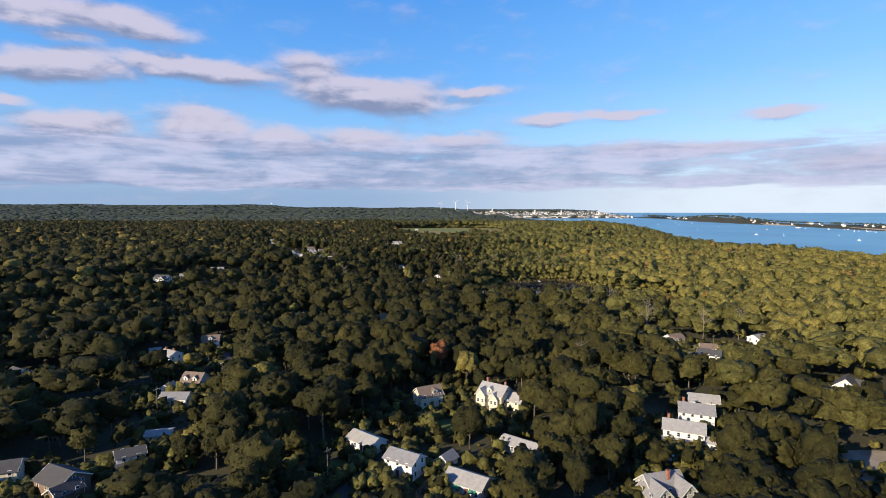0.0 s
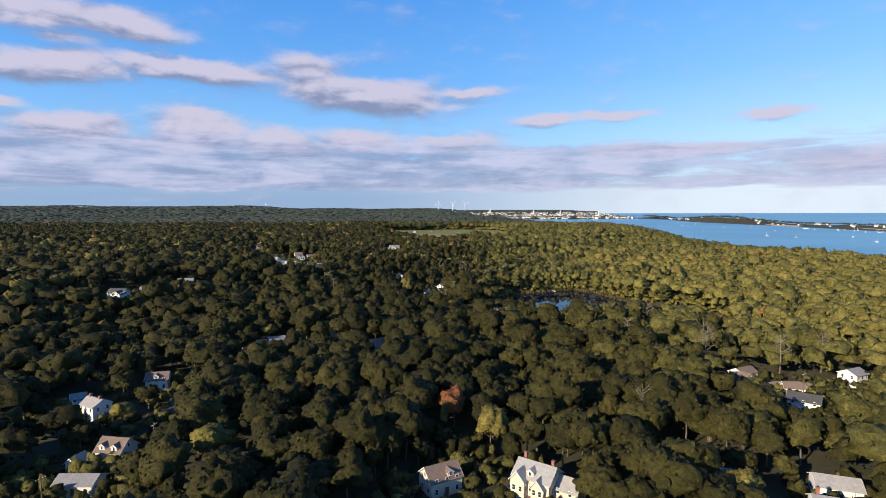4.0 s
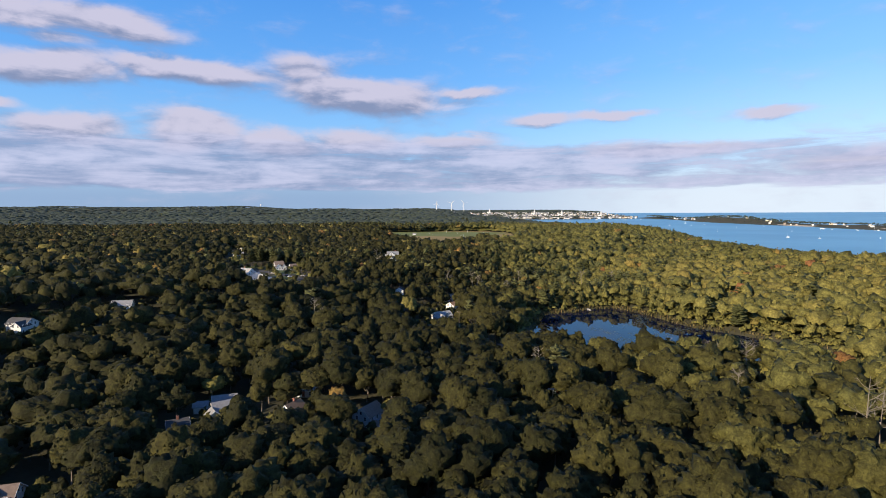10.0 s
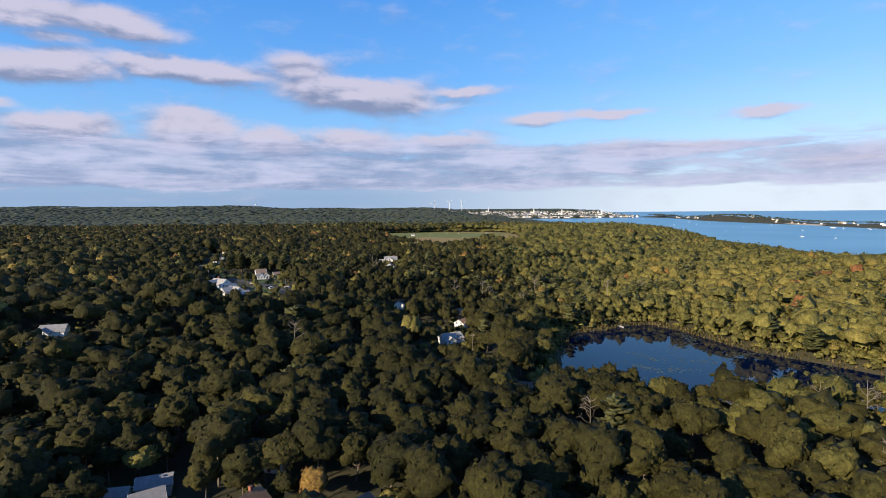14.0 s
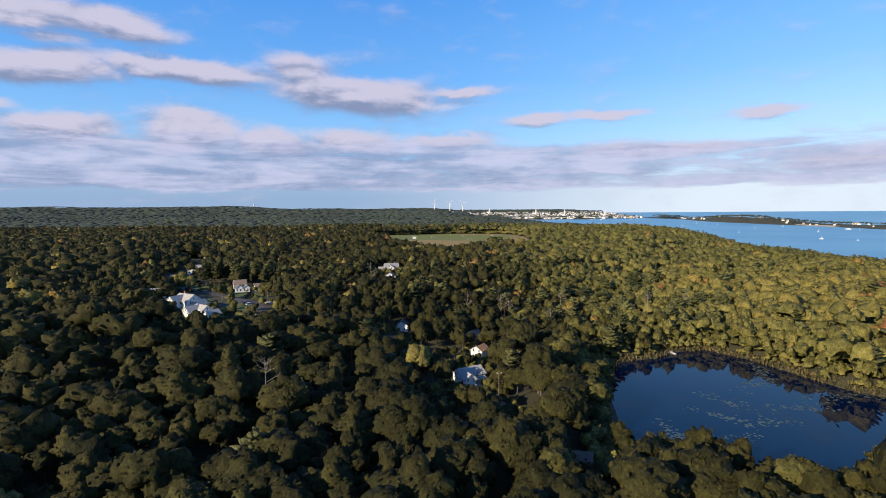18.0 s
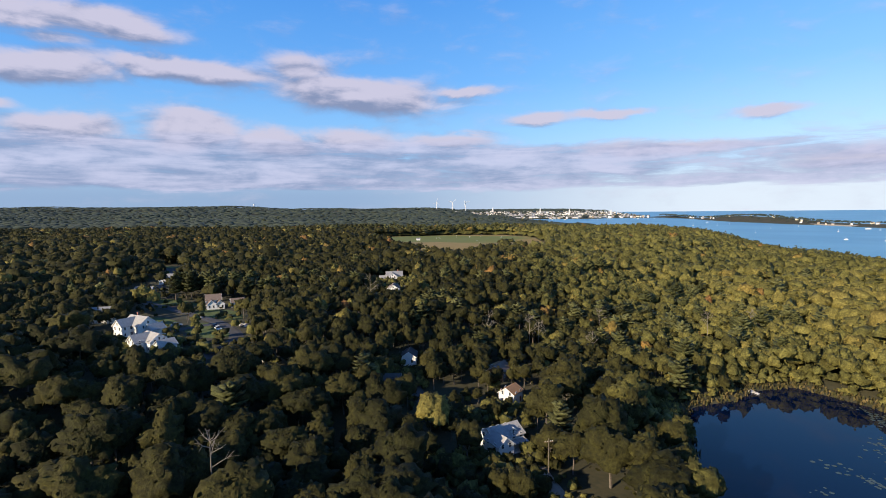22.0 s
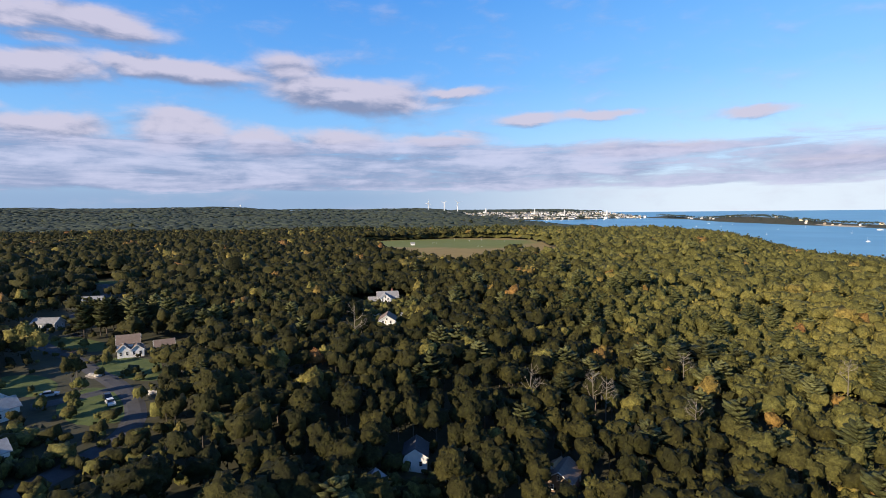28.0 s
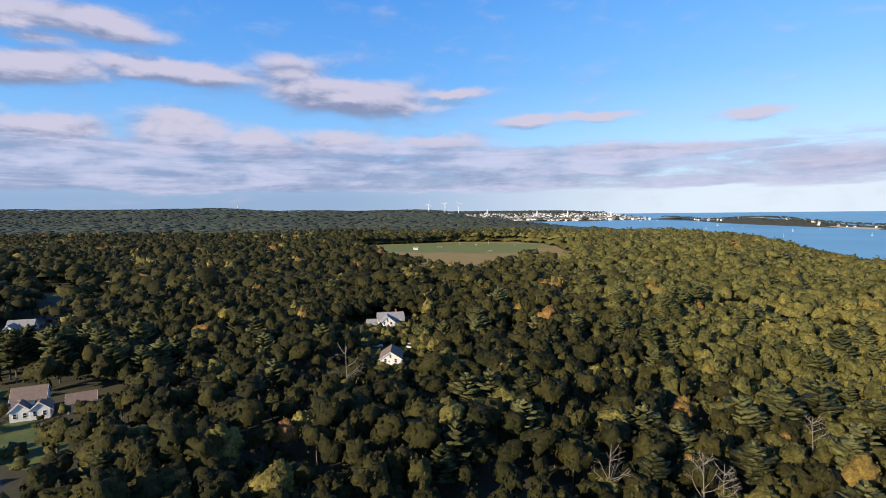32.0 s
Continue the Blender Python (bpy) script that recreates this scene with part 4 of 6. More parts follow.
def trunk_shape(seed, height, limbs, r=0.035):
    """A trunk of that height (crown radius is 1) with forking limbs."""
    rng = np.random.default_rng(seed)
    bend = rng.normal(size=2) * 0.05
    pieces = [tube([(0, 0, -0.1), (bend[0], bend[1], height * 0.4), (bend[0] * 0.4, bend[1] * 0.4, height)], [r * 1.5, r, r * 0.45])]
    for i in range(limbs):
        a = 2 * math.pi * i / max(1, limbs) + rng.normal() * 0.4
        z = height * rng.uniform(0.45, 0.75)
        d = np.array([math.cos(a), math.sin(a), 0])
        pieces.append(tube([np.array([0, 0, z]), d * 0.28 + [0, 0, z + 0.22], d * 0.6 + [0, 0, z + 0.45]], [r * 0.6, r * 0.4, r * 0.15], 5))
    return join(pieces)


def bare_shape(seed, height=1.0, limbs=9, spread=0.3):
    """A leafless tree of that height: stem, limbs and twigs."""
    rng = np.random.default_rng(seed)
    pieces = [tube([(0, 0, -0.02), (0.01, -0.01, 0.4 * height), (-0.01, 0.015, height)], [0.013, 0.009, 0.003])]
    for i in range(limbs):
        z = height * rng.uniform(0.38, 0.92)
        a = rng.uniform(0, 2 * math.pi)
        long = spread * (1.15 - z / height) + 0.05
        d = np.array([math.cos(a), math.sin(a), 0])
        tip = d * long + [0, 0, z + long * rng.uniform(0.5, 1.0)]
        mid = d * long * 0.5 + [0, 0, z + long * 0.3]
        pieces.append(tube([(0, 0, z), mid, tip], [0.006, 0.004, 0.0015], 4))
        for j in range(4):
            e = unit(d + rng.normal(size=3) * 0.7 + [0, 0, 0.4])
            s = mid + (tip - mid) * rng.uniform(0, 0.8)
            pieces.append(tube([s, s + e * long * 0.45], [0.003, 0.001], 4))
    return join(pieces)


FOOT = 1.30     # crown centre above the ground, in crown radii
BROAD_HI = [broad_crown(s, 4, 150, 0.075, 9 + s % 3, 95, 0.125, 0.88 + 0.03 * (s % 4), -0.30, 0.86) for s in range(8)]
BROAD_MID = [broad_crown(20 + s, 3, 50, 0.115, 9, 48, 0.165, 0.9, -0.3, 0.74) for s in range(7)]
BROAD_WIDE = [broad_crown(30 + s, 2, 20, 0.16, 8, 22, 0.22, 0.9, -0.15) for s in range(7)]
BROAD_LOW = [broad_crown(40 + s, 2, 6, 0.2, 8, 14, 0.24, 0.9, -0.1) for s in range(6)]
BROAD_FAR = [broad_crown(60 + s, 2, 0, 0.3, 8, 10, 0.25, 0.74, 0.0, 0.8, 0.3) for s in range(4)]
SHRUB = [broad_crown(80 + s, 2, 4, 0.22, 6, 8, 0.25, 0.8, -0.2) for s in range(4)]
PINE_HI = [pine_crown(s, 9, 8) for s in range(4)]
PINE_LOW = [pine_crown(30 + s, 5, 4, 1.7) for s in range(3)]


def hashed(ix, iy, k):
    v = np.sin(ix * 127.1 + iy * 311.7 + k * 74.7) * 43758.5453
    return v - np.floor(v)


def tree_sites(x0, x1, y0, y1, step):
    """Jittered places on a grid."""
    ix, iy = np.meshgrid(np.arange(math.floor(x0 / step), math.ceil(x1 / step)), np.arange(math.floor(y0 / step), math.ceil(y1 / step)))
    ix, iy = ix.ravel(), iy.ravel()
    return (ix + 0.5 + (hashed(ix, iy, 1) - 0.5) * 0.75 + 0.5 * (iy % 2)) * step, (iy + 0.5 + (hashed(ix, iy, 2) - 0.5) * 0.75) * step, ix, iy

# ---- the woods ----
def path_x(y):
    return -0.094 * np.asarray(y, float)


def free_of_plots(x, y, margin):
    ok = np.ones(x.shape, bool)
    for cx, cy, rx, ry in CLEAR:
        # plots stay open towards the south, from where they are seen
        ok &= ((x - cx) / (rx + margin)) ** 2 + ((y - cy + 0.12 * ry) / (ry + margin)) ** 2 > 0.72
    return ok


def garden_share(x, y):
    """Half height in the gardens before the houses."""
    k = np.ones(x.shape)
    for cx, cy, rx, ry in LOW:
        k = np.where(((x - cx) / rx) ** 2 + ((y - cy) / ry) ** 2 < 1, 0.5, k)
    return k


def in_view(x, y, spare=30.0):
    """The wedge that the flight can look into."""
    return (np.abs(x - path_x(np.minimum(y, 428))) < 0.87 * np.maximum(y, 0) + spare)


def view_reach(x, y):
    """How near the flight comes to a place before it leaves the picture."""
    x, y = np.asarray(x, float), np.asarray(y, float)
    dx = np.abs(x - path_x(np.clip(y - 89, 0, 427)))
    return np.hypot(dx, np.maximum(np.maximum(89.0, dx / 0.82), y - 427))


def tint_field(x, y, ix, iy):
    """Autumn colour: green to the west, olive and gold patches to the east and north. Light is put into the tint too:
    shade darkens the west, sun lifts the east.
    """
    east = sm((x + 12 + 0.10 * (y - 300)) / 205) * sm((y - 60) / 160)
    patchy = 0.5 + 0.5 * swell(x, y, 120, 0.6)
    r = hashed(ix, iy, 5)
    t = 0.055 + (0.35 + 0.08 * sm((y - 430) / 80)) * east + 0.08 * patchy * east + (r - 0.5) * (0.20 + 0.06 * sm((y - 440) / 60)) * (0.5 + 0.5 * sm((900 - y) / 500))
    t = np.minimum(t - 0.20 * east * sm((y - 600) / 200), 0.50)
    rare = hashed(ix, iy, 6)
    turning = 0.02 * sm((y - 440) / 60)
    t = np.where(rare > 0.982 - 2 * turning, 0.50 + 0.12 * r, t)
    t = np.where(rare > 0.997 - 0.7 * turning, 0.70 + 0.12 * r, t)
    return t


def place_many(templates, x, y, z, size, squeeze, turn, tint, which):
    """Joins many copies into one pair of arrays."""
    vs, fs, ts, k = [], [], [], 0
    for i, (v, f, *way) in enumerate(templates):
        sel = np.nonzero(which == i)[0]
        if not len(sel):
            continue
        c, s = np.cos(turn[sel])[:, None], np.sin(turn[sel])[:, None]
        px = (v[:, 0] * c - v[:, 1] * s) * size[sel][:, None] + x[sel][:, None]
        py = (v[:, 0] * s + v[:, 1] * c) * size[sel][:, None] + y[sel][:, None]
        pz = v[:, 2] * (size[sel] * squeeze[sel])[:, None] + z[sel][:, None]
        vs.append(np.stack([px, py, pz], -1).reshape(-1, 3))
        fs.append((f[None] + (np.arange(len(sel)) * len(v))[:, None, None] + k).reshape(-1, 3))
        tn = np.repeat(tint[sel], len(v))
        if way:
            n = way[0]
            tn = np.column_stack([tn, (n[:, 0] * c - n[:, 1] * s).ravel(), (n[:, 0] * s + n[:, 1] * c).ravel(), np.tile(n[:, 2], len(sel))])
        ts.append(tn)
        k += len(sel) * len(v)
    return np.vstack(vs), np.vstack(fs), np.concatenate(ts)


def scatter(x0, x1, y0, y1, step, margin, spare=30.0):
    x, y, ix, iy = tree_sites(x0, x1, y0, y1, step)
    h = land_height(x, y)
    ok = in_view(x, y, spare) & (h > 0.8) & (x < np.where(y < 2900, shore_x(y), 1200)) & (inside_distance(x, y, POND_SHORE) < -2.0) & (inside_distance(x, y, FIELD_EDGE) < -3.0) & free_of_plots(x, y, margin)
    ok &= ~((swell(x, y, 46, 2.7) + 0.5 * swell(x, y, 19, 0.9) > 0.84) & (hashed(ix, iy, 15) < 0.3) & (y < 800) & (y > 260))      # glades
    ok &= ~((y > 3000) & (h < 21) & (x > 180))        # the town
    return x[ok], y[ok], h[ok], ix[ok], iy[ok]


def pine_share(x, y):
    """How many of the trees are pines: groves north of the pond, round the field and by the new houses."""
    s = 0.010 * sm((y - 250) / 80) + 0.03 * sm((x - 60) / 60) * sm((y - 380) / 60) * sm((760 - y) / 80)
    s = s + 0.03 * sm((y - 470) / 60) * sm((760 - y) / 90) * sm((x + 140) / 60)
    s = s + 0.10 * sm(0.1 + 1.3 * swell(x, y, 95, 4.1)) * sm((y - 490) / 40) * sm((690 - y) / 80) * sm((x + 20) / 40) * sm((190 - x) / 60)
    s = s + 0.60 * np.exp(-((x + 20) / 190.0) ** 2) * np.exp(-((y - 1235) / 45.0) ** 2)
    s = s + 0.30 * np.exp(-((x + 150) / 40.0) ** 2 - ((y - 585) / 25.0) ** 2)
    return s


def new_tree(name, label, trunk_me, crown_me, m):
    tree = tagged(new(name), label, "tree", "trees of the wood")
    tree.matrix_basis = m
    part("trunk", trunk_me, tree)
    if crown_me:
        part("crown", crown_me, tree)
    return tree


def tinted(t, n):
    """One tint for a whole crown, with the outward ways of its leaves."""
    return np.column_stack([np.full(len(n), t), n])


CROWN_TINT = {"oak_tree": (0.02, 0.06, 0.10, 0.14, 0.18, 0.23), "maple_tree": (0.28, 0.33, 0.38, 0.43, 0.48, 0.56)}


def tree_meshes():
    kinds = {}
    for name, tints in (("oak_tree", CROWN_TINT["oak_tree"]), ("maple_tree", CROWN_TINT["maple_tree"])):
        rows = []
        for i, t in enumerate(tints):
            v, f, n = BROAD_HI[i % len(BROAD_HI)]
            tv, tf = trunk_shape(100 + i, FOOT, 4)
            rows.append((numpy_mesh("trunk", tv, tf, BARK), numpy_mesh("crown", v + [0, 0, FOOT], f, LEAF, tinted(t, n), True)))
        kinds[name] = rows
    rows = []
    for i, t in enumerate((0.25, 0.5, 0.7, 0.9)):
        v, f, n = PINE_HI[i]
        rows.append((numpy_mesh("trunk", *tube([(0, 0, -0.03), (0, 0, 0.5), (0, 0, 0.98)], [0.018, 0.012, 0.003]), BARK), numpy_mesh("crown", v, f, NEEDLE, tinted(t, n), True)))
    kinds["pine_tree"] = rows
    return kinds


LABELS = {"oak_tree": "broad green oak with a rounded, clumpy crown", "maple_tree": "olive-green broadleaf tree turning in early autumn", "pine_tree": "tall white pine with tiered pale green branches"}
LIMIT = {"oak_tree": 300, "maple_tree": 260, "pine_tree": 160}
SPECIES = tree_meshes()


def grow_woods():
    count = {k: 0 for k in SPECIES}
    # near woods: single trees along the flight, the others joined
    def older(x, y, ix, iy):
        return hashed(ix, iy, 21) >= sm((y - 440 + 0.10 * x) / 45) * sm((330 - view_reach(x, y)) / 40)

    wide, young = scatter(-700, 700, 88, 800, 7.9, 3.2), scatter(-300, 320, 430, 800, 5.7, 2.4)
    wide = [a[older(wide[0], wide[1], wide[3], wide[4])] for a in wide]
    young = [a[~older(young[0], young[1], young[3], young[4])] for a in young]
    fine = np.append(np.zeros(len(wide[0]), bool), np.ones(len(young[0]), bool))
    x, y, h, ix, iy = (np.append(p, q) for p, q in zip(wide, young))
    reach = view_reach(x, y)
    pine = hashed(ix, iy, 8) < pine_share(x, y)
    size = 4.3 + 3.9 * hashed(ix, iy, 9) ** 1.7 + 0.7 * swell(x, y, 60, 0.3)
    size *= 1 - 0.12 * sm((x - 70) / 110) * sm((y - 300) / 90) * sm((340 - reach) / 100)
    size = np.where(fine, 2.6 + 2.3 * hashed(ix, iy, 9) ** 1.6, size)
    size *= np.where(free_of_plots(x, y, 5.5) | fine, 1.0, 0.62)
    size *= np.where(inside_distance(x, y, POND_SHORE) > np.where(x < 75, -15, -7), 0.7, 1.0)
    low = garden_share(x, y)
    pine &= low == 1
    size *= low
    squeeze = (0.88 + 0.36 * hashed(ix, iy, 10)) * (0.62 + 0.38 * 5.6 * low * np.where(free_of_plots(x, y, 5.5) | fine, 1.0, 0.62) / size)
    turn = 6.283 * hashed(ix, iy, 11)
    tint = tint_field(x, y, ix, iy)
    tall = np.where(fine, 10.0, 12.0) + 4.5 * hashed(ix, iy, 12)
    single = np.zeros(len(x), bool)
    for i in np.argsort(reach):
        if reach[i] > 150:
            break
        name = "pine_tree" if pine[i] else ("maple_tree" if tint[i] > 0.255 else "oak_tree")
        if count[name] >= LIMIT[name]:
            continue
        rows = SPECIES[name]
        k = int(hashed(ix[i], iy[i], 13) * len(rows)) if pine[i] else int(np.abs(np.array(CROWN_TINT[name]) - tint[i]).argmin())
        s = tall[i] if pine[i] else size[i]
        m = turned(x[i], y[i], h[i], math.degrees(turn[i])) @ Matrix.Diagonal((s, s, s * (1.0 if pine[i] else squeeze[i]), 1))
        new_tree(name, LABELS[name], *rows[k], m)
        count[name] += 1
        single[i] = True

    def crowns(name, sel, templates, label, mat=LEAF, is_pine=False):
        if not sel.any():
            return
        s = tall[sel] if is_pine else size[sel]
        z = h[sel] + (0 if is_pine else FOOT * s * squeeze[sel])
        which = (hashed(ix[sel], iy[sel], 13) * len(templates)).astype(int)
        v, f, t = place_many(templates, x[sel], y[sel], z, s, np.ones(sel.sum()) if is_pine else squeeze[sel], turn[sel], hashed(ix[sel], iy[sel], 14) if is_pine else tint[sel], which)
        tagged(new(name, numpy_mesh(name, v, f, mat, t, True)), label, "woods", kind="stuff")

    rest = ~single
    crowns("woods", rest & (reach < 142) & ~pine & ~fine, BROAD_HI, "dense broadleaf woods with clumpy green crowns")
    crowns("woods", rest & (fine | (reach >= 142)) & (reach < 260) & ~pine, BROAD_MID, "broadleaf woods beside the flight, green and olive")
    crowns("woods", rest & (reach >= 260) & ~pine, BROAD_WIDE, "wide broadleaf woods of green and olive crowns")
    crowns("pine_woods", rest & pine & (reach < 300), PINE_HI, "scattered white pines among broadleaf trees", NEEDLE, True)
    crowns("pine_woods", rest & pine & (reach >= 300), PINE_LOW, "white pines standing above wide broadleaf woods", NEEDLE, True)
    # trunks under the joined trees
    sel = rest & (reach < 160)
    stem = tube([(0, 0, 0), (0.03, 0.02, 0.7), (0, 0, 1.5)], [0.05, 0.035, 0.015], 5)
    v, f, t = place_many([stem], x[sel], y[sel], h[sel], size[sel], squeeze[sel] * 0.9, turn[sel], tint[sel], np.zeros(sel.sum(), int))
    tagged(new("tree_trunks", numpy_mesh("tree_trunks", v, f, BARK)), "grey-brown trunks standing in the woods", "trunks", kind="stuff")

    # wider woods, ring by ring
    for name, box, step, templates, pines, grow, label in (
            ("woods", (-1300, 700, 800, 1300), 8.8, BROAD_LOW, PINE_LOW, 1.05, "distant broadleaf woods in early autumn colour"),
            ("woods", (-2500, 1500, 1300, 2600), 21.0, BROAD_FAR, PINE_LOW, 2.5, "far woods rolling towards the coast"),
            ("woods", (-4600, 1500, 2600, 4940), 42.0, BROAD_FAR, None, 4.6, "far wooded ridges on the horizon")):
        x, y, h, ix, iy = scatter(*box, step, 2.0 if step < 10 else 4.0)
        pine = (hashed(ix, iy, 8) < pine_share(x, y)) if pines else np.zeros(len(x), bool)
        size = (4.3 + 3.4 * hashed(ix, iy, 9) ** 1.7 + 0.6 * swell(x, y, 75, 0.3)) * grow * garden_share(x, y)
        squeeze = np.full(len(x), 1.05 if grow < 1.5 else 0.9 / grow ** 0.75)
        turn, tint, tall = 6.283 * hashed(ix, iy, 11), tint_field(x, y, ix, iy), 13.0 + 5.0 * hashed(ix, iy, 12)
        if step > 20:
            tint = 0.05 + 0.3 * hashed(ix, iy, 5)
        crown_z = (FOOT * (0.4 * size + 3.4)) * squeeze if grow < 1.5 else 7.0 + 0 * size
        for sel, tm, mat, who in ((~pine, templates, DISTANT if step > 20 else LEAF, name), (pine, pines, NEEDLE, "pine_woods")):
            if not sel.any():
                continue
            is_pine = mat is NEEDLE
            s = tall[sel] if is_pine else size[sel]
            z = h[sel] + (0 if is_pine else crown_z[sel])
            v, f, t = place_many(tm, x[sel], y[sel], z, s, np.ones(sel.sum()) if is_pine else squeeze[sel], turn[sel],
                                 hashed(ix[sel], iy[sel], 14) if is_pine else tint[sel], (hashed(ix[sel], iy[sel], 13) * len(tm)).astype(int))
            tagged(new(who, numpy_mesh(who, v, f, mat, t, True)), "distant white pines standing above the woods" if is_pine else label, "woods", kind="stuff")

    # lower leaves closing the wood where it stands thick
    def thick(x, y):
        ok = in_view(x, y, 30.0) & (x < shore_x(y) - 8) & (inside_distance(x, y, POND_SHORE) < -12) & (inside_distance(x, y, FIELD_EDGE) < -3) & free_of_plots(x, y, 10.0)
        return ok & (garden_share(x, y) == 1) & ((y > 640) | ((x > 30 + 0.4 * (640 - y)) & (y > 300)))

    def leafy(x, y):
        return land_height(x, y) + (3.2 + 1.6 * sm((y - 590) / 80)) * (0.1 + 0.9 * sm((-2 - inside_distance(x, y, FIELD_EDGE)) / 9)) + 1.4 * swell(x, y, 17, 0.4) + 2.4 * hashed(np.round(x), np.round(y), 3)

    me = grid_mesh("understorey", np.arange(-900, 600, 4.6), np.arange(300, 1300, 4.6), leafy, LEAF, thick)
    co = np.empty(len(me.vertices) * 3, np.float32)
    me.vertices.foreach_get("co", co)
    co = co.reshape(-1, 3)
    me.attributes.new("tint", "FLOAT", "POINT").data.foreach_set("value", tint_field(co[:, 0], co[:, 1], np.round(co[:, 0] / 9), np.round(co[:, 1] / 9)).astype(np.float32))
    tagged(new("understorey", me), "lower leafy growth filling the thick woods", "woods", kind="stuff")

    # plain woods that close the place behind and beside the start
    x, y, ix, iy = tree_sites(-520, 520, -260, 420, 13.0)
    h = land_height(x, y)
    ok = ~in_view(x, y, 22.0) | (y < 84)
    ok &= free_of_plots(x, y, 4.0) & (h > 0.8) & ((y > -20) | (np.abs(x) < 330))
    x, y, h, ix, iy = x[ok], y[ok], h[ok], ix[ok], iy[ok]
    size = 6.4 + 2.0 * hashed(ix, iy, 9)
    v, f, t = place_many(BROAD_FAR, x, y, h + 8.0, size, np.full(len(x), 0.95), 6.283 * hashed(ix, iy, 11), tint_field(x, y, ix, iy), (hashed(ix, iy, 13) * 4).astype(int))
    tagged(new("woods", numpy_mesh("woods", v, f, LEAF, t, True)), "woods that go on round the start of the flight", "woods", kind="stuff")


grow_woods()

# ---- trees that stand out ----
def own_tree(name, label, x, y, size, tint, k=0, squeeze=1.0, mat=LEAF):
    v, f, n = BROAD_HI[k % len(BROAD_HI)]
    me = numpy_mesh("crown", v + [0, 0, FOOT], f, mat, tinted(tint, n), True)
    return new_tree(name, label, SPECIES["oak_tree"][k % 6][0], me, turned(x, y, ground_at(x, y), 40 * k) @ Matrix.Diagonal((size, size, size * squeeze, 1)))


own_tree("maple_tree", "maple tree with deep red autumn leaves", -1, 209, 4.8, 0.95, 1, 1.3)
own_tree("maple_tree", "yellow-green broadleaf tree beside a red maple", 9, 195, 4.8, 0.62, 2, 1.25)
own_tree("cypress_tree", "slim yellow-green climbing creeper on a tall stem", -4, 205, 1.6, 0.6, 3, 3.0)
own_tree("maple_tree", "small maple with orange-brown autumn leaves", -45, 303, 4.6, 0.84, 4, 0.85)
own_tree("maple_tree", "maple tree with red-brown crown above the woods", 142, 335, 5.0, 0.92, 5)
own_tree("maple_tree", "golden yellow tree among green woods", 52, 537, 4.8, 0.76, 0, 1.2)
own_tree("maple_tree", "olive tree with thin yellowing crown", -29, 440, 5.4, 0.60, 2, 1.25)
for i, (tx, ty, tt) in enumerate(((-69, 535, 0.84), (-77, 524, 0.78), (-83, 516, 0.86), (31, 571, 0.74), (27, 566, 0.9), (70, 560, 0.72), (95, 590, 0.66), (18, 540, 0.7), (48, 555, 0.82))):
    own_tree("maple_tree", "small tree turning rust and gold among woods", tx, ty, 3.6, tt, i, 1.1)

for i, (tx, ty, ts) in enumerate(((-51, 462, 5.2), (-37, 460, 5.0), (-46, 474, 4.6), (-53, 476, 5.0), (-20, 428, 4.8), (1, 428, 4.6), (-31, 486, 4.6), (-92, 511, 4.0), (-86, 504, 4.2), (-98, 524, 4.2), (-90, 520, 4.6), (-84, 512, 4.4), (-103, 533, 4.0))):
    own_tree("oak_tree", LABELS["oak_tree"], tx, ty, ts, 0.2, i, 1.1)

for i, (tx, ty) in enumerate(((-168, 586), (-164, 590), (-160, 587), (-156, 593), (-163, 597), (-151, 590), (-147, 586), (-170, 594))):
    me = SPECIES["pine_tree"][i % 2]
    new_tree("pine_tree", "tall dark pine beside a new house", *me, turned(tx, ty, ground_at(tx, ty), 50 * i) @ Matrix.Diagonal((13, 13, 14 + i % 3, 1)))

for i, (tx, ty, th) in enumerate(((69, 571, 19), (31, 540, 17), (57, 567, 18), (65, 552, 17), (74, 578, 19), (80, 566, 18), (62, 580, 17), (5, 550, 16), (12, 553, 17), (18, 548, 16), (-52, 468, 18), (44, 560, 16), (88, 556, 17), (-18, 548, 16), (-30, 560, 15))):
    new_tree("pine_tree", "white pine with pale grey-green layered boughs", *SPECIES["pine_tree"][2 + i % 2], turned(tx, ty, ground_at(tx, ty), 73 * i) @ Matrix.Diagonal((th * 0.86, th * 0.86, th * 0.74, 1)))

BARE = [bare_shape(s, 1.0, 10 + s, 0.30) for s in range(4)]
BARE_MESH = [numpy_mesh("trunk", v, f, DEADWOOD) for v, f in BARE]
for i, (tx, ty, th) in enumerate(((-74, 402, 20), (54, 207, 15), (106, 278, 19), (104, 271, 17), (146, 263, 16), (103, 332, 17), (70, 338, 14), (25, 331, 14), (81, 298, 15), (93, 337, 15),
                                  (84, 357, 13), (13, 527, 16), (95, 534, 17), (37, 514, 14), (-5, 528, 15), (17, 527, 14), (50, 548, 16), (125, 256, 18), (-60, 560, 17), (121, 545, 16))):
    tree = tagged(new("dead_tree"), "bleached leafless dead tree rising from the woods", "tree", "dead trees")
    tree.matrix_basis = turned(tx, ty, ground_at(tx, ty), 67 * i) @ Matrix.Diagonal((th, th, th, 1))
    part("trunk", BARE_MESH[i % 4], tree)


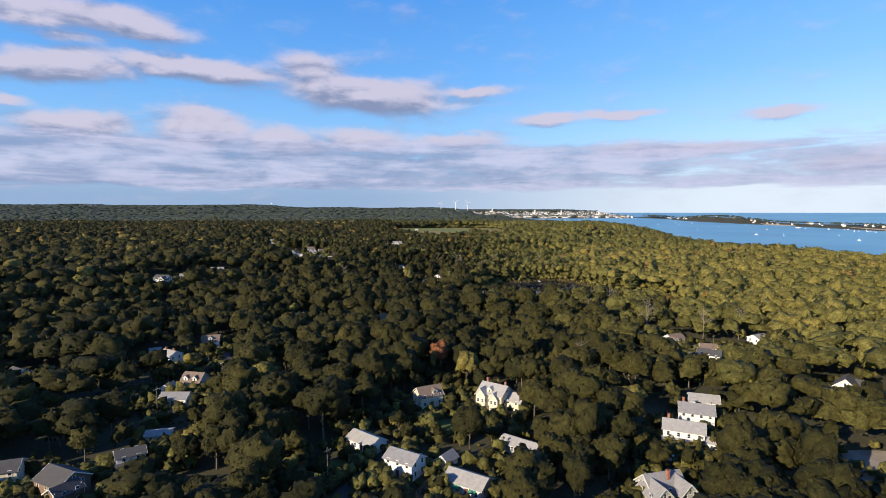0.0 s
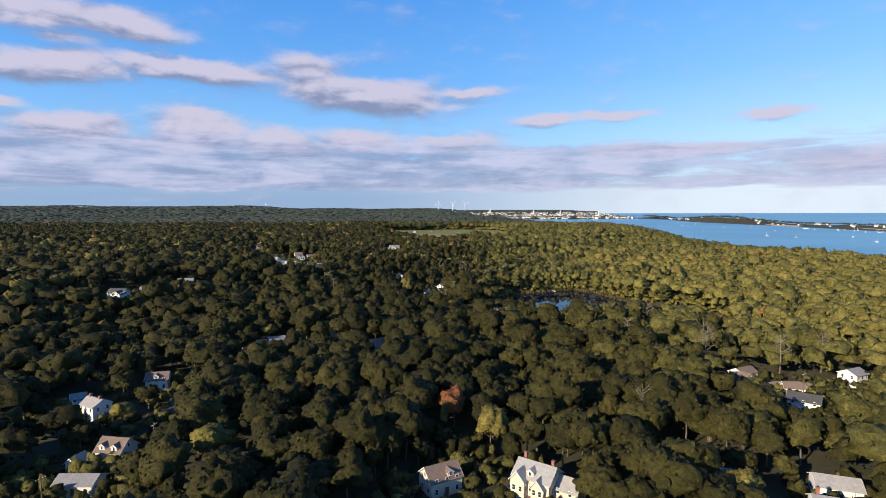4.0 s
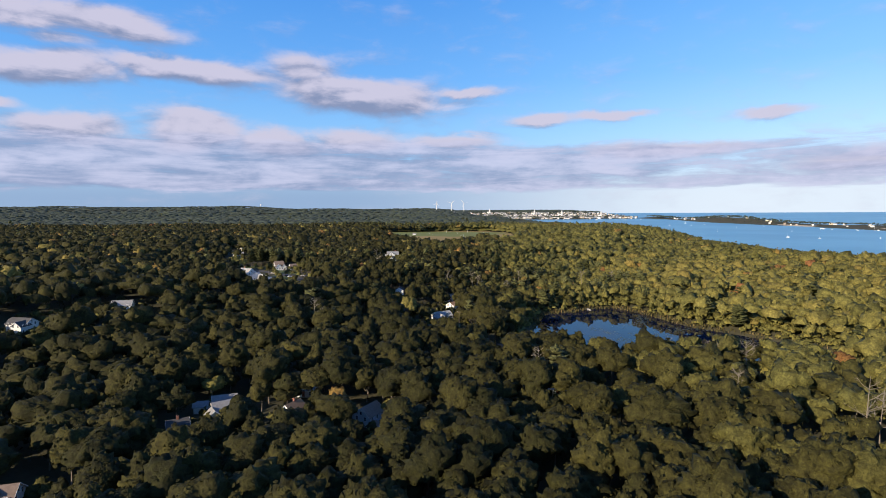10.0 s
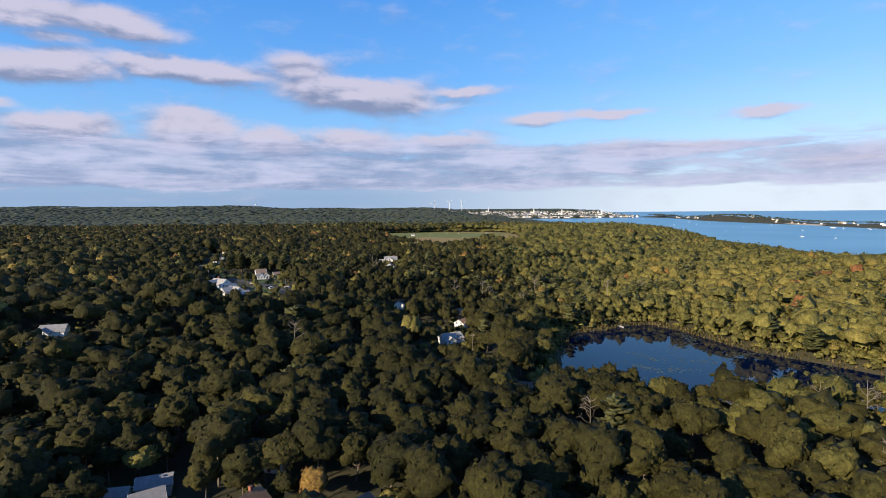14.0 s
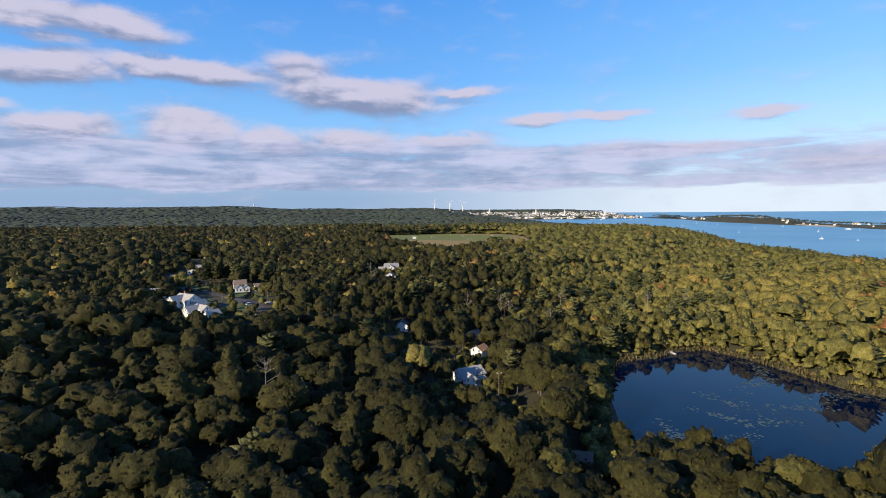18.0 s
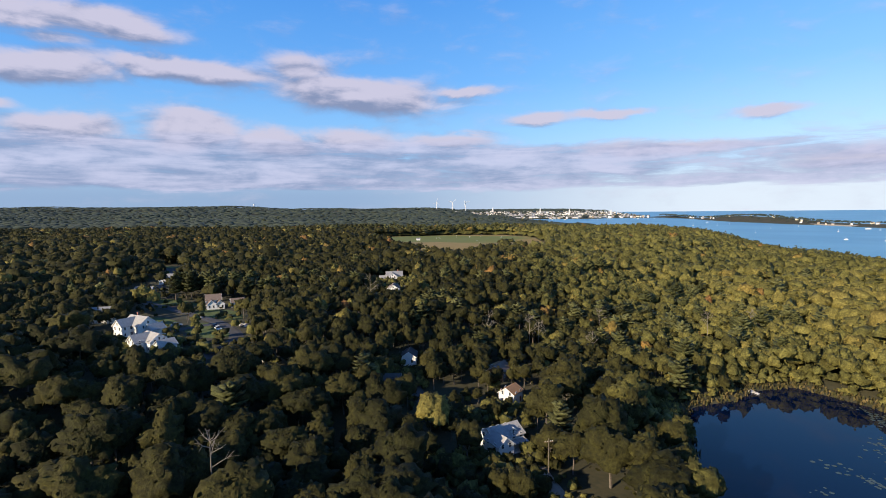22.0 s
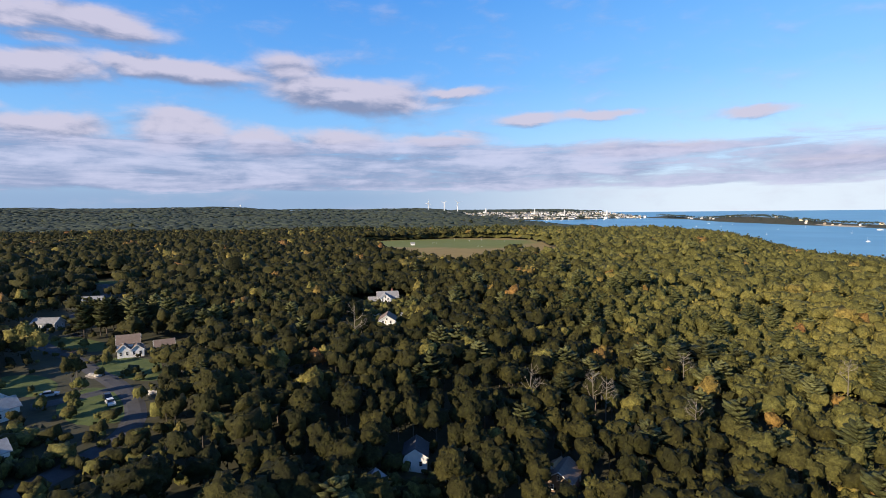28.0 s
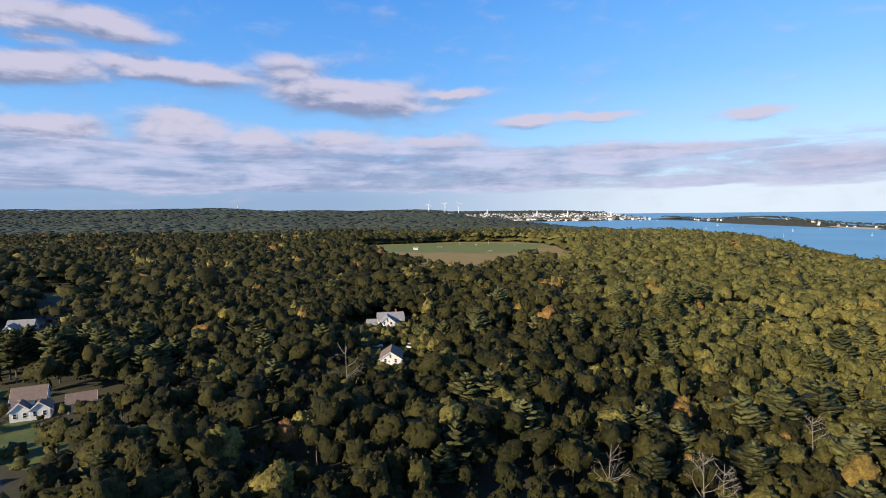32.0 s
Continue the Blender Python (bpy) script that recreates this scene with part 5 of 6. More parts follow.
# ---- undergrowth, reeds, lily leaves ----
def shrubs():
    rng = np.random.default_rng(4)
    x, y = [], []
    for cx, cy, rx, ry in CLEAR:
        if cy > 700 or rx > 20 or rx < 3:
            continue
        n = int(rx * ry * 0.32)
        a, r = rng.uniform(0, 6.283, n), np.sqrt(rng.uniform(0.1, 1.8, n))
        x.append(cx + rx * r * np.cos(a)), y.append(cy + ry * r * np.sin(a))
    for cx, cy, rx, ry in LOW:
        n = int(rx * ry * 0.30)
        a, r = rng.uniform(0, 6.283, n), np.sqrt(rng.uniform(0, 1.2, n))
        x.append(cx + rx * r * np.cos(a)), y.append(cy + ry * r * np.sin(a))
    x, y = np.concatenate(x), np.concatenate(y)
    ok = free_of_plots_tight(x, y) & ~((x < -100) & (y > 492) & (rng.uniform(0, 1, len(x)) < 0.92)) & (inside_distance(x, y, POND_SHORE) < -2)
    x, y = x[ok], y[ok]
    n = len(x)
    size = 0.7 + 2.4 * rng.uniform(0, 1, n) ** 1.4
    v, f, t = place_many(SHRUB, x, y, land_height(x, y) + size * 0.6, size, rng.uniform(0.85, 1.5, n), rng.uniform(0, 6.28, n), rng.uniform(0.08, 0.45, n), rng.integers(0, len(SHRUB), n))
    tagged(new("shrubs", numpy_mesh("shrubs", v, f, LEAF, t, True)), "green shrubs and bushes round houses and drives", "shrubs", kind="stuff")


def free_of_plots_tight(x, y):
    """Off the houses and the paved ground themselves."""
    ok = np.ones(x.shape, bool)
    for cx, cy, r in PLOTS:
        ok &= np.hypot(x - cx, y - cy) > r
    return ok


shrubs()


def reeds():
    rng = np.random.default_rng(5)
    xs_, ys_ = rng.uniform(20, 185, 26000), rng.uniform(340, 505, 26000)
    d = inside_distance(xs_, ys_, POND_SHORE)
    far_side = sm((ys_ - 395 - 0.2 * (120 - xs_)) / 60) * 0.9 + 0.1
    ok = (d > -4.5) & (d < 1.4) & (rng.uniform(0, 1, len(d)) < far_side)
    x, y = xs_[ok], ys_[ok]
    n = len(x)
    z = np.maximum(land_height(x, y), 5.95)
    ang, hgt, wid = rng.uniform(0, 6.283, n), rng.uniform(0.7, 1.7, n), rng.uniform(0.25, 0.6, n)
    dx, dy = np.cos(ang) * wid, np.sin(ang) * wid
    lean = rng.normal(0, 0.25, (2, n))
    v = np.stack([np.stack([x - dx, y - dy, z - 0.1], -1), np.stack([x + dx, y + dy, z - 0.1], -1), np.stack([x + dx * 0.6 + lean[0], y + dy * 0.6 + lean[1], z + hgt], -1),
                  np.stack([x - dx * 0.5 + lean[0], y - dy * 0.5 + lean[1], z + hgt * 0.85], -1)], 1).reshape(-1, 3)
    f = (np.arange(n)[:, None] * 4 + np.arange(4))
    tagged(new("reeds", numpy_mesh("reeds", v, f, REED, np.repeat(rng.uniform(0, 1, n), 4))), "tan reeds and marsh grass along the pond bank", "reeds", kind="stuff")


def lilies():
    rng = np.random.default_rng(6)
    vs, fs = [], []
    for cx, cy, r, n in ((49, 398, 6, 40), (54, 393, 8, 50), (79, 421, 7, 40), (56, 386, 7, 70), (66, 390, 8, 70), (70, 409, 6, 50), (82, 404, 8, 50), (99, 416, 9, 50), (101, 441, 10, 60), (120, 425, 12, 80), (112, 458, 8, 60), (140, 395, 12, 80)):
        ang = rng.uniform(0, 3.14)
        for _ in range(n):
            p = rng.normal(size=2) * [r * 0.75, r * 0.25]
            x, y = cx + p[0] * math.cos(ang) - p[1] * math.sin(ang), cy + p[0] * math.sin(ang) + p[1] * math.cos(ang)
            s, k = rng.uniform(0.25, 0.75), len(vs)
            vs += [(x + s * math.cos(a + ang) * rng.uniform(0.8, 1.1), y + s * math.sin(a + ang), 6.012 + 0.004 * rng.uniform()) for a in np.arange(6) * 1.047]
            fs.append([k, k + 1, k + 2, k + 3]), fs.append([k, k + 3, k + 4, k + 5])
    tagged(new("lily_leaves", numpy_mesh("lily_leaves", np.array(vs), np.array(fs), LILY)), "drifts of pale floating lily leaves on the pond", "water lilies", kind="stuff")


def shore_bushes():
    rng = np.random.default_rng(8)
    x, y = rng.uniform(15, 190, 9000), rng.uniform(335, 510, 9000)
    d = inside_distance(x, y, POND_SHORE)
    keep = (d < -2.2) & (d > -15) & (rng.uniform(0, 1, len(d)) < 0.42)
    x, y, d = x[keep], y[keep], d[keep]
    n = len(x)
    size = rng.uniform(0.9, 2.0, n) + np.minimum(1.6, -d * 0.12)
    v, f, t = place_many(BROAD_LOW, x, y, land_height(x, y) + size * 0.7, size, rng.uniform(0.9, 1.5, n), rng.uniform(0, 6.28, n), rng.uniform(0.28, 0.58, n), rng.integers(0, len(BROAD_LOW), n))
    tagged(new("shore_bushes", numpy_mesh("shore_bushes", v, f, LEAF, t, True)), "yellow-green bushes crowding the pond shore", "bushes", kind="stuff")


reeds()
shore_bushes()
lilies()


# ---- vehicles and garden things ----
def car(x, y, deg, paint, label):
    thing = tagged(new("car"), label, "car", "parked cars")
    thing.matrix_basis = turned(x, y, ground_at(x, y) + 0.22, deg)
    side = [(-2.2, 0.35), (2.2, 0.35), (2.25, 0.75), (1.2, 0.9), (-1.9, 0.95), (-2.25, 0.8)]
    part("body", Shape().prism([(a, -0.88, b) for a, b in side], [(a, 0.88, b) for a, b in side]).mesh("body", CARS[paint]), thing)
    cab = [(-1.7, 0.93), (1.05, 0.88), (0.35, 1.42), (-1.2, 1.45)]
    part("cabin", Shape().prism([(a, -0.74, b) for a, b in cab], [(a, 0.74, b) for a, b in cab]).mesh("cabin", GLASS), thing)
    part("roof", Shape().box(-1.2, 0.4, -0.7, 0.7, 1.44, 1.5).mesh("roof", CARS[paint]), thing)
    for wx in (-1.35, 1.4):
        for wy in (-0.86, 0.86):
            ring = [(wx + 0.33 * math.cos(a), 0.33 + 0.33 * math.sin(a)) for a in np.arange(10) * 0.6283]
            part("wheel", Shape().prism([(a, wy - 0.1, b) for a, b in ring], [(a, wy + 0.1, b) for a, b in ring]).mesh("wheel", BLACK), thing)
    return thing


car(-116, 512, -50, "white", "white car parked at the roadside")
car(-119, 516, -50, "dark", "dark car parked at the roadside")
car(-136, 519, 30, "silver", "silver car on a driveway")
car(-132, 489, 20, "white", "white car beside a large house")
car(-172, 588, 10, "dark", "dark car on a curving road")
car(-46, 618, 80, "white", "white car behind a white house")
car(-58, 619, 10, "white", "white car on a back lawn")
car(-13, 127, -60, "silver", "silver car on an earth drive")
car(60, 136, 30, "white", "white car before a large house")
car(100, 128, 60, "silver", "silver car in a gravel yard")
car(-24, 138, -40, "dark", "dark car beside a ranch house")
car(-84, 178, 80, "white", "white car in a shaded lane")


def boulder(x, y, s, seed, label="pale granite boulder beside the road"):
    v, f = ico(2)
    rng = np.random.default_rng(seed)
    k = rng.normal(size=(3, 3))
    bump = 1 + 0.16 * np.sin(v @ k[0] * 3) + 0.10 * np.sin(v @ k[1] * 6)
    p = v * bump[:, None] * [s, s * 0.8, s * 0.6]
    ob = tagged(new("boulder", numpy_mesh("boulder", p, f, GRANITE)), label, "rock", "boulders by the road")
    ob.matrix_basis = turned(x, y, ground_at(x, y) + s * 0.3, seed * 50)


GRANITE = surface("pale_granite", (0.34, 0.31, 0.28), (0.56, 0.52, 0.47), 1.2, 0.9, 0.4, vary=0.3)
for i, (rx, ry) in enumerate(((-110.5, 521.5), (-109.2, 520.6), (-107.8, 520), (-107, 518.6), (-106, 517.4), (-109.6, 519.6), (-135, 537), (-133.5, 536), (-136.4, 537.8), (-134.5, 538), (-88, 480), (86, 484))):
    boulder(rx, ry, 0.8 + 0.35 * ((i * 7) % 5) / 4, i)
patch("flower_bed", -134.5, 537, 4.0, 2.2, -20, GRAVEL, "pale gravel bed with stones on a lawn", "flower bed", 21, 0.14, False)
patch("flower_bed", -159, 566, 4.5, 2.0, 0, MULCH, "mulched bed with orange flowering bushes", "flower bed", 22, 0.14, False)
for i in range(7):
    own_tree("flowering_bush", "round bush with orange and yellow flowers", -163 + 1.3 * i, 566 + 0.7 * math.sin(i * 2.1), 0.8, 0.72 + 0.03 * (i % 4), i, 0.8)
for i, (bx, by, bs) in enumerate(((-128, 519, 2.2), (-124, 510, 2.0), (-121, 506, 1.7), (-146, 545, 2.0), (-163, 565, 1.6), (-150, 520, 2.0), (-30, 150, 2.0), (12, 160, 2.2), (-3, 151, 2.4))):
    own_tree("garden_tree", "small young green tree on a lawn", bx, by, bs, 0.36, i, 1.15)


def rowing_boat(x, y, z, deg, long, label, mat):
    """A small open boat: hull with a thwart."""
    thing = tagged(new("rowing_boat"), label, "boat")
    ring = [(-0.5, 0.30), (-0.2, 0.42), (0.2, 0.36), (0.5, 0.0), (0.2, -0.36), (-0.2, -0.42), (-0.5, -0.30)]
    outer = Shape().prism([(a * long * 0.85, b * 0.8, 0) for a, b in ring], [(a * long, b * 1.2, 0.42) for a, b in ring])
    part("hull", outer.mesh("hull", mat), thing)
    part("thwart", Shape().box(-0.15, 0.15, -0.42, 0.42, 0.43, 0.48).mesh("thwart", WALLS["brown"]), thing)
    thing.matrix_basis = turned(x, y, z, deg)


rowing_boat(30, 379, ground_at(30, 379), -50, 4.4, "white canoe pulled up on the pond shore", WALLS["white"])
rowing_boat(28, 381, ground_at(28, 381), -40, 4.0, "pale green canoe lying on the pond shore", WALLS["blue"])
rowing_boat(87, 483, max(6.0, ground_at(87, 483)), 100, 3.6, "white rowing boat on the far pond bank", WALLS["white"])


# ---- things on the meadow ----
def post_frame(x, y, deg):
    goal = tagged(new("goal"), "white metal goal frame on the meadow", "goal", "goals on the meadow")
    z = ground_at(x, y) + 0.4
    for px in (-3.6, 3.6):
        part("post", Shape().box(px - 0.07, px + 0.07, -0.07, 0.07, 0, 2.4).mesh("post", TRIM), goal)
        part("stay", Shape().prism([(px - 0.05, 0, 2.4), (px + 0.05, 0, 2.4), (px + 0.05, 0.1, 2.4)], [(px - 0.05, 1.8, 0), (px + 0.05, 1.8, 0), (px + 0.05, 1.9, 0)]).mesh("stay", TRIM), goal)
    part("crossbar", Shape().box(-3.6, 3.6, -0.07, 0.07, 2.4, 2.54).mesh("crossbar", TRIM), goal)
    goal.matrix_basis = turned(x, y, z, deg) @ Matrix.Diagonal((0.7, 0.7, 0.8, 1))


for gx, gy, gd in ((-23, 1081, 10), (25, 1117, 95), (28, 1000, 0), (70, 1090, 80)):
    post_frame(gx, gy, gd)
house(-51, 1046, 10, 6, 4, 2.6, 1.2, "white", "grey", "small white hut on the open meadow", (), (4, 5), False, "shed", lift=0.3)
for i, (px, py) in enumerate(((5, 1130), (45, 1150))):
    pole = tagged(new("lamp_pole", Shape().prism([(0.14 * math.cos(a), 0.14 * math.sin(a), 0) for a in np.arange(6) * 1.047], [(0.07 * math.cos(a), 0.07 * math.sin(a), 5) for a in np.arange(6) * 1.047]).mesh("lamp_pole", TRIM)), "tall slim pale pole on the meadow", "pole", "poles on the meadow")
    pole.matrix_basis = turned(px, py, ground_at(px, py) + 0.3)


def utility_pole(x, y, deg):
    pole = tagged(new("utility_pole"), "wooden utility pole with a crossarm", "utility pole", "utility poles")
    v, f = tube([(0, 0, -0.5), (0, 0, 10)], [0.17, 0.11], 8)
    part("mast", numpy_mesh("mast", v, f, BARK), pole)
    part("crossarm", Shape().box(-1.1, 1.1, -0.06, 0.06, 9.1, 9.25).mesh("crossarm", WALLS["brown"]), pole)
    for k in (-0.95, -0.4, 0.4, 0.95):
        part("insulator", Shape().box(k - 0.05, k + 0.05, -0.05, 0.05, 9.25, 9.45).mesh("insulator", TRIM), pole)
    pole.matrix_basis = turned(x, y, ground_at(x, y), deg)


for px, py, pd in ((-27, 122, 50), (103, 118, 20), (-89, 164, 70), (-80, 192, 80), (118, 232, 30), (-1, 420, 10)):
    utility_pole(px, py, pd)

# ---- the far town, the spit, boats and wind turbines ----
def town_parts(sites, rng, walls, roofs):
    """Small gabled houses joined: arrays for walls and roofs."""
    for x, y, z in sites:
        L, W, h = rng.uniform(7, 14), rng.uniform(6, 10), rng.uniform(3.5, 7)
        m = turned(x, y, z, rng.uniform(0, 180))
        r = rng.uniform(2, 4)
        box = [(-L / 2, -W / 2), (L / 2, -W / 2), (L / 2, W / 2), (-L / 2, W / 2)]
        walls.add([m @ Vector((a, b, c)) for c in (-4, h) for a, b in box], [(0, 1, 5, 4), (1, 2, 6, 5), (2, 3, 7, 6), (3, 0, 4, 7)])
        e = 0.5
        roofs.add([m @ Vector(p) for p in ((-L / 2 - e, -W / 2 - e, h - 0.1), (L / 2 + e, -W / 2 - e, h - 0.1), (L / 2 + e, 0, h + r), (-L / 2 - e, 0, h + r), (L / 2 + e, W / 2 + e, h - 0.1), (-L / 2 - e, W / 2 + e, h - 0.1))],
                  [(0, 1, 2, 3), (3, 2, 4, 5), (1, 4, 2), (0, 3, 5)])


def far_house(x, y, rng, group, label, scale=1.0):
    L, W, h, r = rng.uniform(9, 17), rng.uniform(7, 10), rng.uniform(4, 7), rng.uniform(2, 3.2)
    home = tagged(new("house"), label, "house", group)
    ends = [[(s * L / 2, -W / 2, -3), (s * L / 2, W / 2, -3), (s * L / 2, W / 2, h), (s * L / 2, 0, h + r), (s * L / 2, -W / 2, h)] for s in (-1, 1)]
    part("wall", Shape().prism(*ends).mesh("wall", WALLS[rng.choice(["white", "white", "cream", "tan"])]), home)
    roof = ROOFS[rng.choice(["grey", "brown", "dark", "pale"])]
    for s in (-1, 1):
        q = [(-L / 2 - 0.5, s * (W / 2 + 0.5), h - 0.3), (L / 2 + 0.5, s * (W / 2 + 0.5), h - 0.3), (L / 2 + 0.5, 0, h + r), (-L / 2 - 0.5, 0, h + r)]
        part("roof", Shape().prism(q, [(a, b, c + 0.3) for a, b, c in q]).mesh("roof", roof), home)
    home.matrix_basis = turned(x, y, max(0.5, ground_at(x, y)), rng.uniform(0, 180)) @ Matrix.Scale(scale, 4)


def far_town():
    rng = random.Random(11)
    walls, roofs, walls2 = Shape(), Shape(), Shape()
    sites = []
    for _ in range(4000):
        if len(sites) == 520:
            break
        y = 2990 + 900 * rng.random() ** 1.8
        x = rng.uniform(-60, 1090)
        if x < 330 and y < 3350:
            continue
        z = ground_at(x, y)
        if z < 0.6:
            continue
        sites.append((x, y, z))
    town_parts(sites[:380], rng, walls, roofs)
    town_parts(sites[380:], rng, walls2, roofs)
    tagged(new("town_houses", walls.mesh("town_houses", WALLS["white"])), "white walls of a crowded far harbour town", "town", kind="stuff")
    tagged(new("town_houses", walls2.mesh("town_houses", WALLS["tan"])), "tan and brick walls of a far harbour town", "town", kind="stuff")
    tagged(new("town_roofs", roofs.mesh("town_roofs", ROOFS["grey"])), "grey roofs of a far harbour town", "town", kind="stuff")
    # the waterfront row, house by house
    made = 0
    for _ in range(900):
        if made == 60:
            break
        x = rng.uniform(420, 1085)
        y = 2960 + 60 * math.sin(x / 130.0) + rng.uniform(30, 110)
        if ground_at(x, y) > 0.4:
            far_house(x, y, rng, "waterfront houses of the far town", "pale waterfront building of a far harbour town")
            made += 1
    for sx, sy in ((700, 3250), (905, 3180), (560, 3350), (320, 3600)):
        church = tagged(new("church"), "white church with a pointed spire in the far town", "church")
        part("nave", Shape().box(-7, 7, -12, 12, -3, 11).mesh("nave", WALLS["white"]), church)
        part("roof", Shape().prism([(-7.5, -12.5, 11), (7.5, -12.5, 11), (0, -12.5, 17)], [(-7.5, 12.5, 11), (7.5, 12.5, 11), (0, 12.5, 17)]).mesh("roof", ROOFS["grey"]), church)
        tower = part("tower", Shape().box(-3, 3, -18, -12, -3, 22).mesh("tower", WALLS["white"]), church)
        part("spire", Shape().add([(-3, -18, 22), (3, -18, 22), (3, -12, 22), (-3, -12, 22), (0, -15, 38)], [(0, 1, 4), (1, 2, 4), (2, 3, 4), (3, 0, 4), (3, 2, 1, 0)]).mesh("spire", WALLS["white"]), tower)
        church.matrix_basis = turned(sx, sy, ground_at(sx, sy), 20)
    # houses on the spit
    for i in range(46):
        y = 1250 + 38 * i + rng.uniform(-15, 15)
        x = float(spit_x(y)) - rng.choice([30, 44, 52, 5])
        if 2130 < y < 2560 and i % 3:
            continue
        far_house(x, y, rng, "houses of the spit", "pale house on a low wooded spit of land", rng.uniform(0.5, 0.75))
    # far houses on the western ridge
    for i in range(16):
        x, y = -1900 + 24 * i + rng.uniform(-20, 20), 4150 + rng.uniform(-60, 120)
        far_house(x, y, rng, "houses on the far ridge", "white house on a far wooded ridge")
    sand = ribbon("beach", [(float(spit_x(y)) - 66, y) for y in range(1150, 2100, 50)], 26, SAND, "narrow pale beach along the spit", "beach", 0.3)


def spit_trees():
    rng = np.random.default_rng(12)
    n = 1700
    y = rng.uniform(700, 3150, n)
    x = spit_x(y) + rng.normal(0, 24, n)
    dense = np.exp(-((y - 2350) / 250.0) ** 2)
    ok = (rng.uniform(0, 1, n) < 0.6 + 0.4 * dense) & (land_height(x, y) > 2)
    x, y = x[ok], y[ok]
    size = rng.uniform(3.0, 6.5, len(x))
    v, f, t = place_many(BROAD_LOW, x, y, land_height(x, y) + size * 0.7, size, np.full(len(x), 0.85), rng.uniform(0, 6, len(x)), rng.uniform(0.0, 0.3, len(x)), rng.integers(0, 5, len(x)))
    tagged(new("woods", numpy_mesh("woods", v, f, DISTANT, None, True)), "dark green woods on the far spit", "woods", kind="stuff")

    x, y = rng.uniform(-80, 1090, 700), 3000 + 1000 * rng.uniform(0, 1, 700) ** 1.4
    h = land_height(x, y)
    x, y, h = x[h > 2], y[h > 2], h[h > 2]
    size = rng.uniform(5, 9, len(x))
    v, f, t = place_many(BROAD_FAR, x, y, h + size * 0.6, size, np.full(len(x), 0.9), rng.uniform(0, 6, len(x)), 0 * x, rng.integers(0, 4, len(x)))
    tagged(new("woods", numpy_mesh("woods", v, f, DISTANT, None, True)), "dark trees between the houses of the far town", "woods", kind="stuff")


def sail_boat(x, y, long, deg, mast, label):
    long = long * 0.58
    boat = tagged(new("sailing_boat"), label, "boat", "boats in the bay")
    deck = [(-0.5, -0.12), (0.15, -0.16), (0.5, 0), (0.15, 0.16), (-0.5, 0.12)]
    part("hull", Shape().prism([(a * long * 0.9, b * long * 0.8, -0.2) for a, b in deck], [(a * long, b * long, 0.13 * long) for a, b in deck]).mesh("hull", WALLS["white"]), boat)
    part("cabin", Shape().box(-0.2 * long, 0.14 * long, -0.08 * long, 0.08 * long, 0.13 * long, 0.21 * long).mesh("cabin", TRIM), boat)
    if mast:
        v, f = tube([(0.08 * long, 0, 0.13 * long), (0.08 * long, 0, 1.25 * long)], [0.14, 0.09], 5)
        part("mast", numpy_mesh("mast", v, f, TRIM), boat)
        v, f = tube([(0.08 * long, 0, 0.3 * long), (-0.4 * long, 0, 0.3 * long)], [0.16, 0.12], 5)
        part("boom", numpy_mesh("boom", v, f, TRIM), boat)
    boat.matrix_basis = turned(x, y, 0.1, deg)


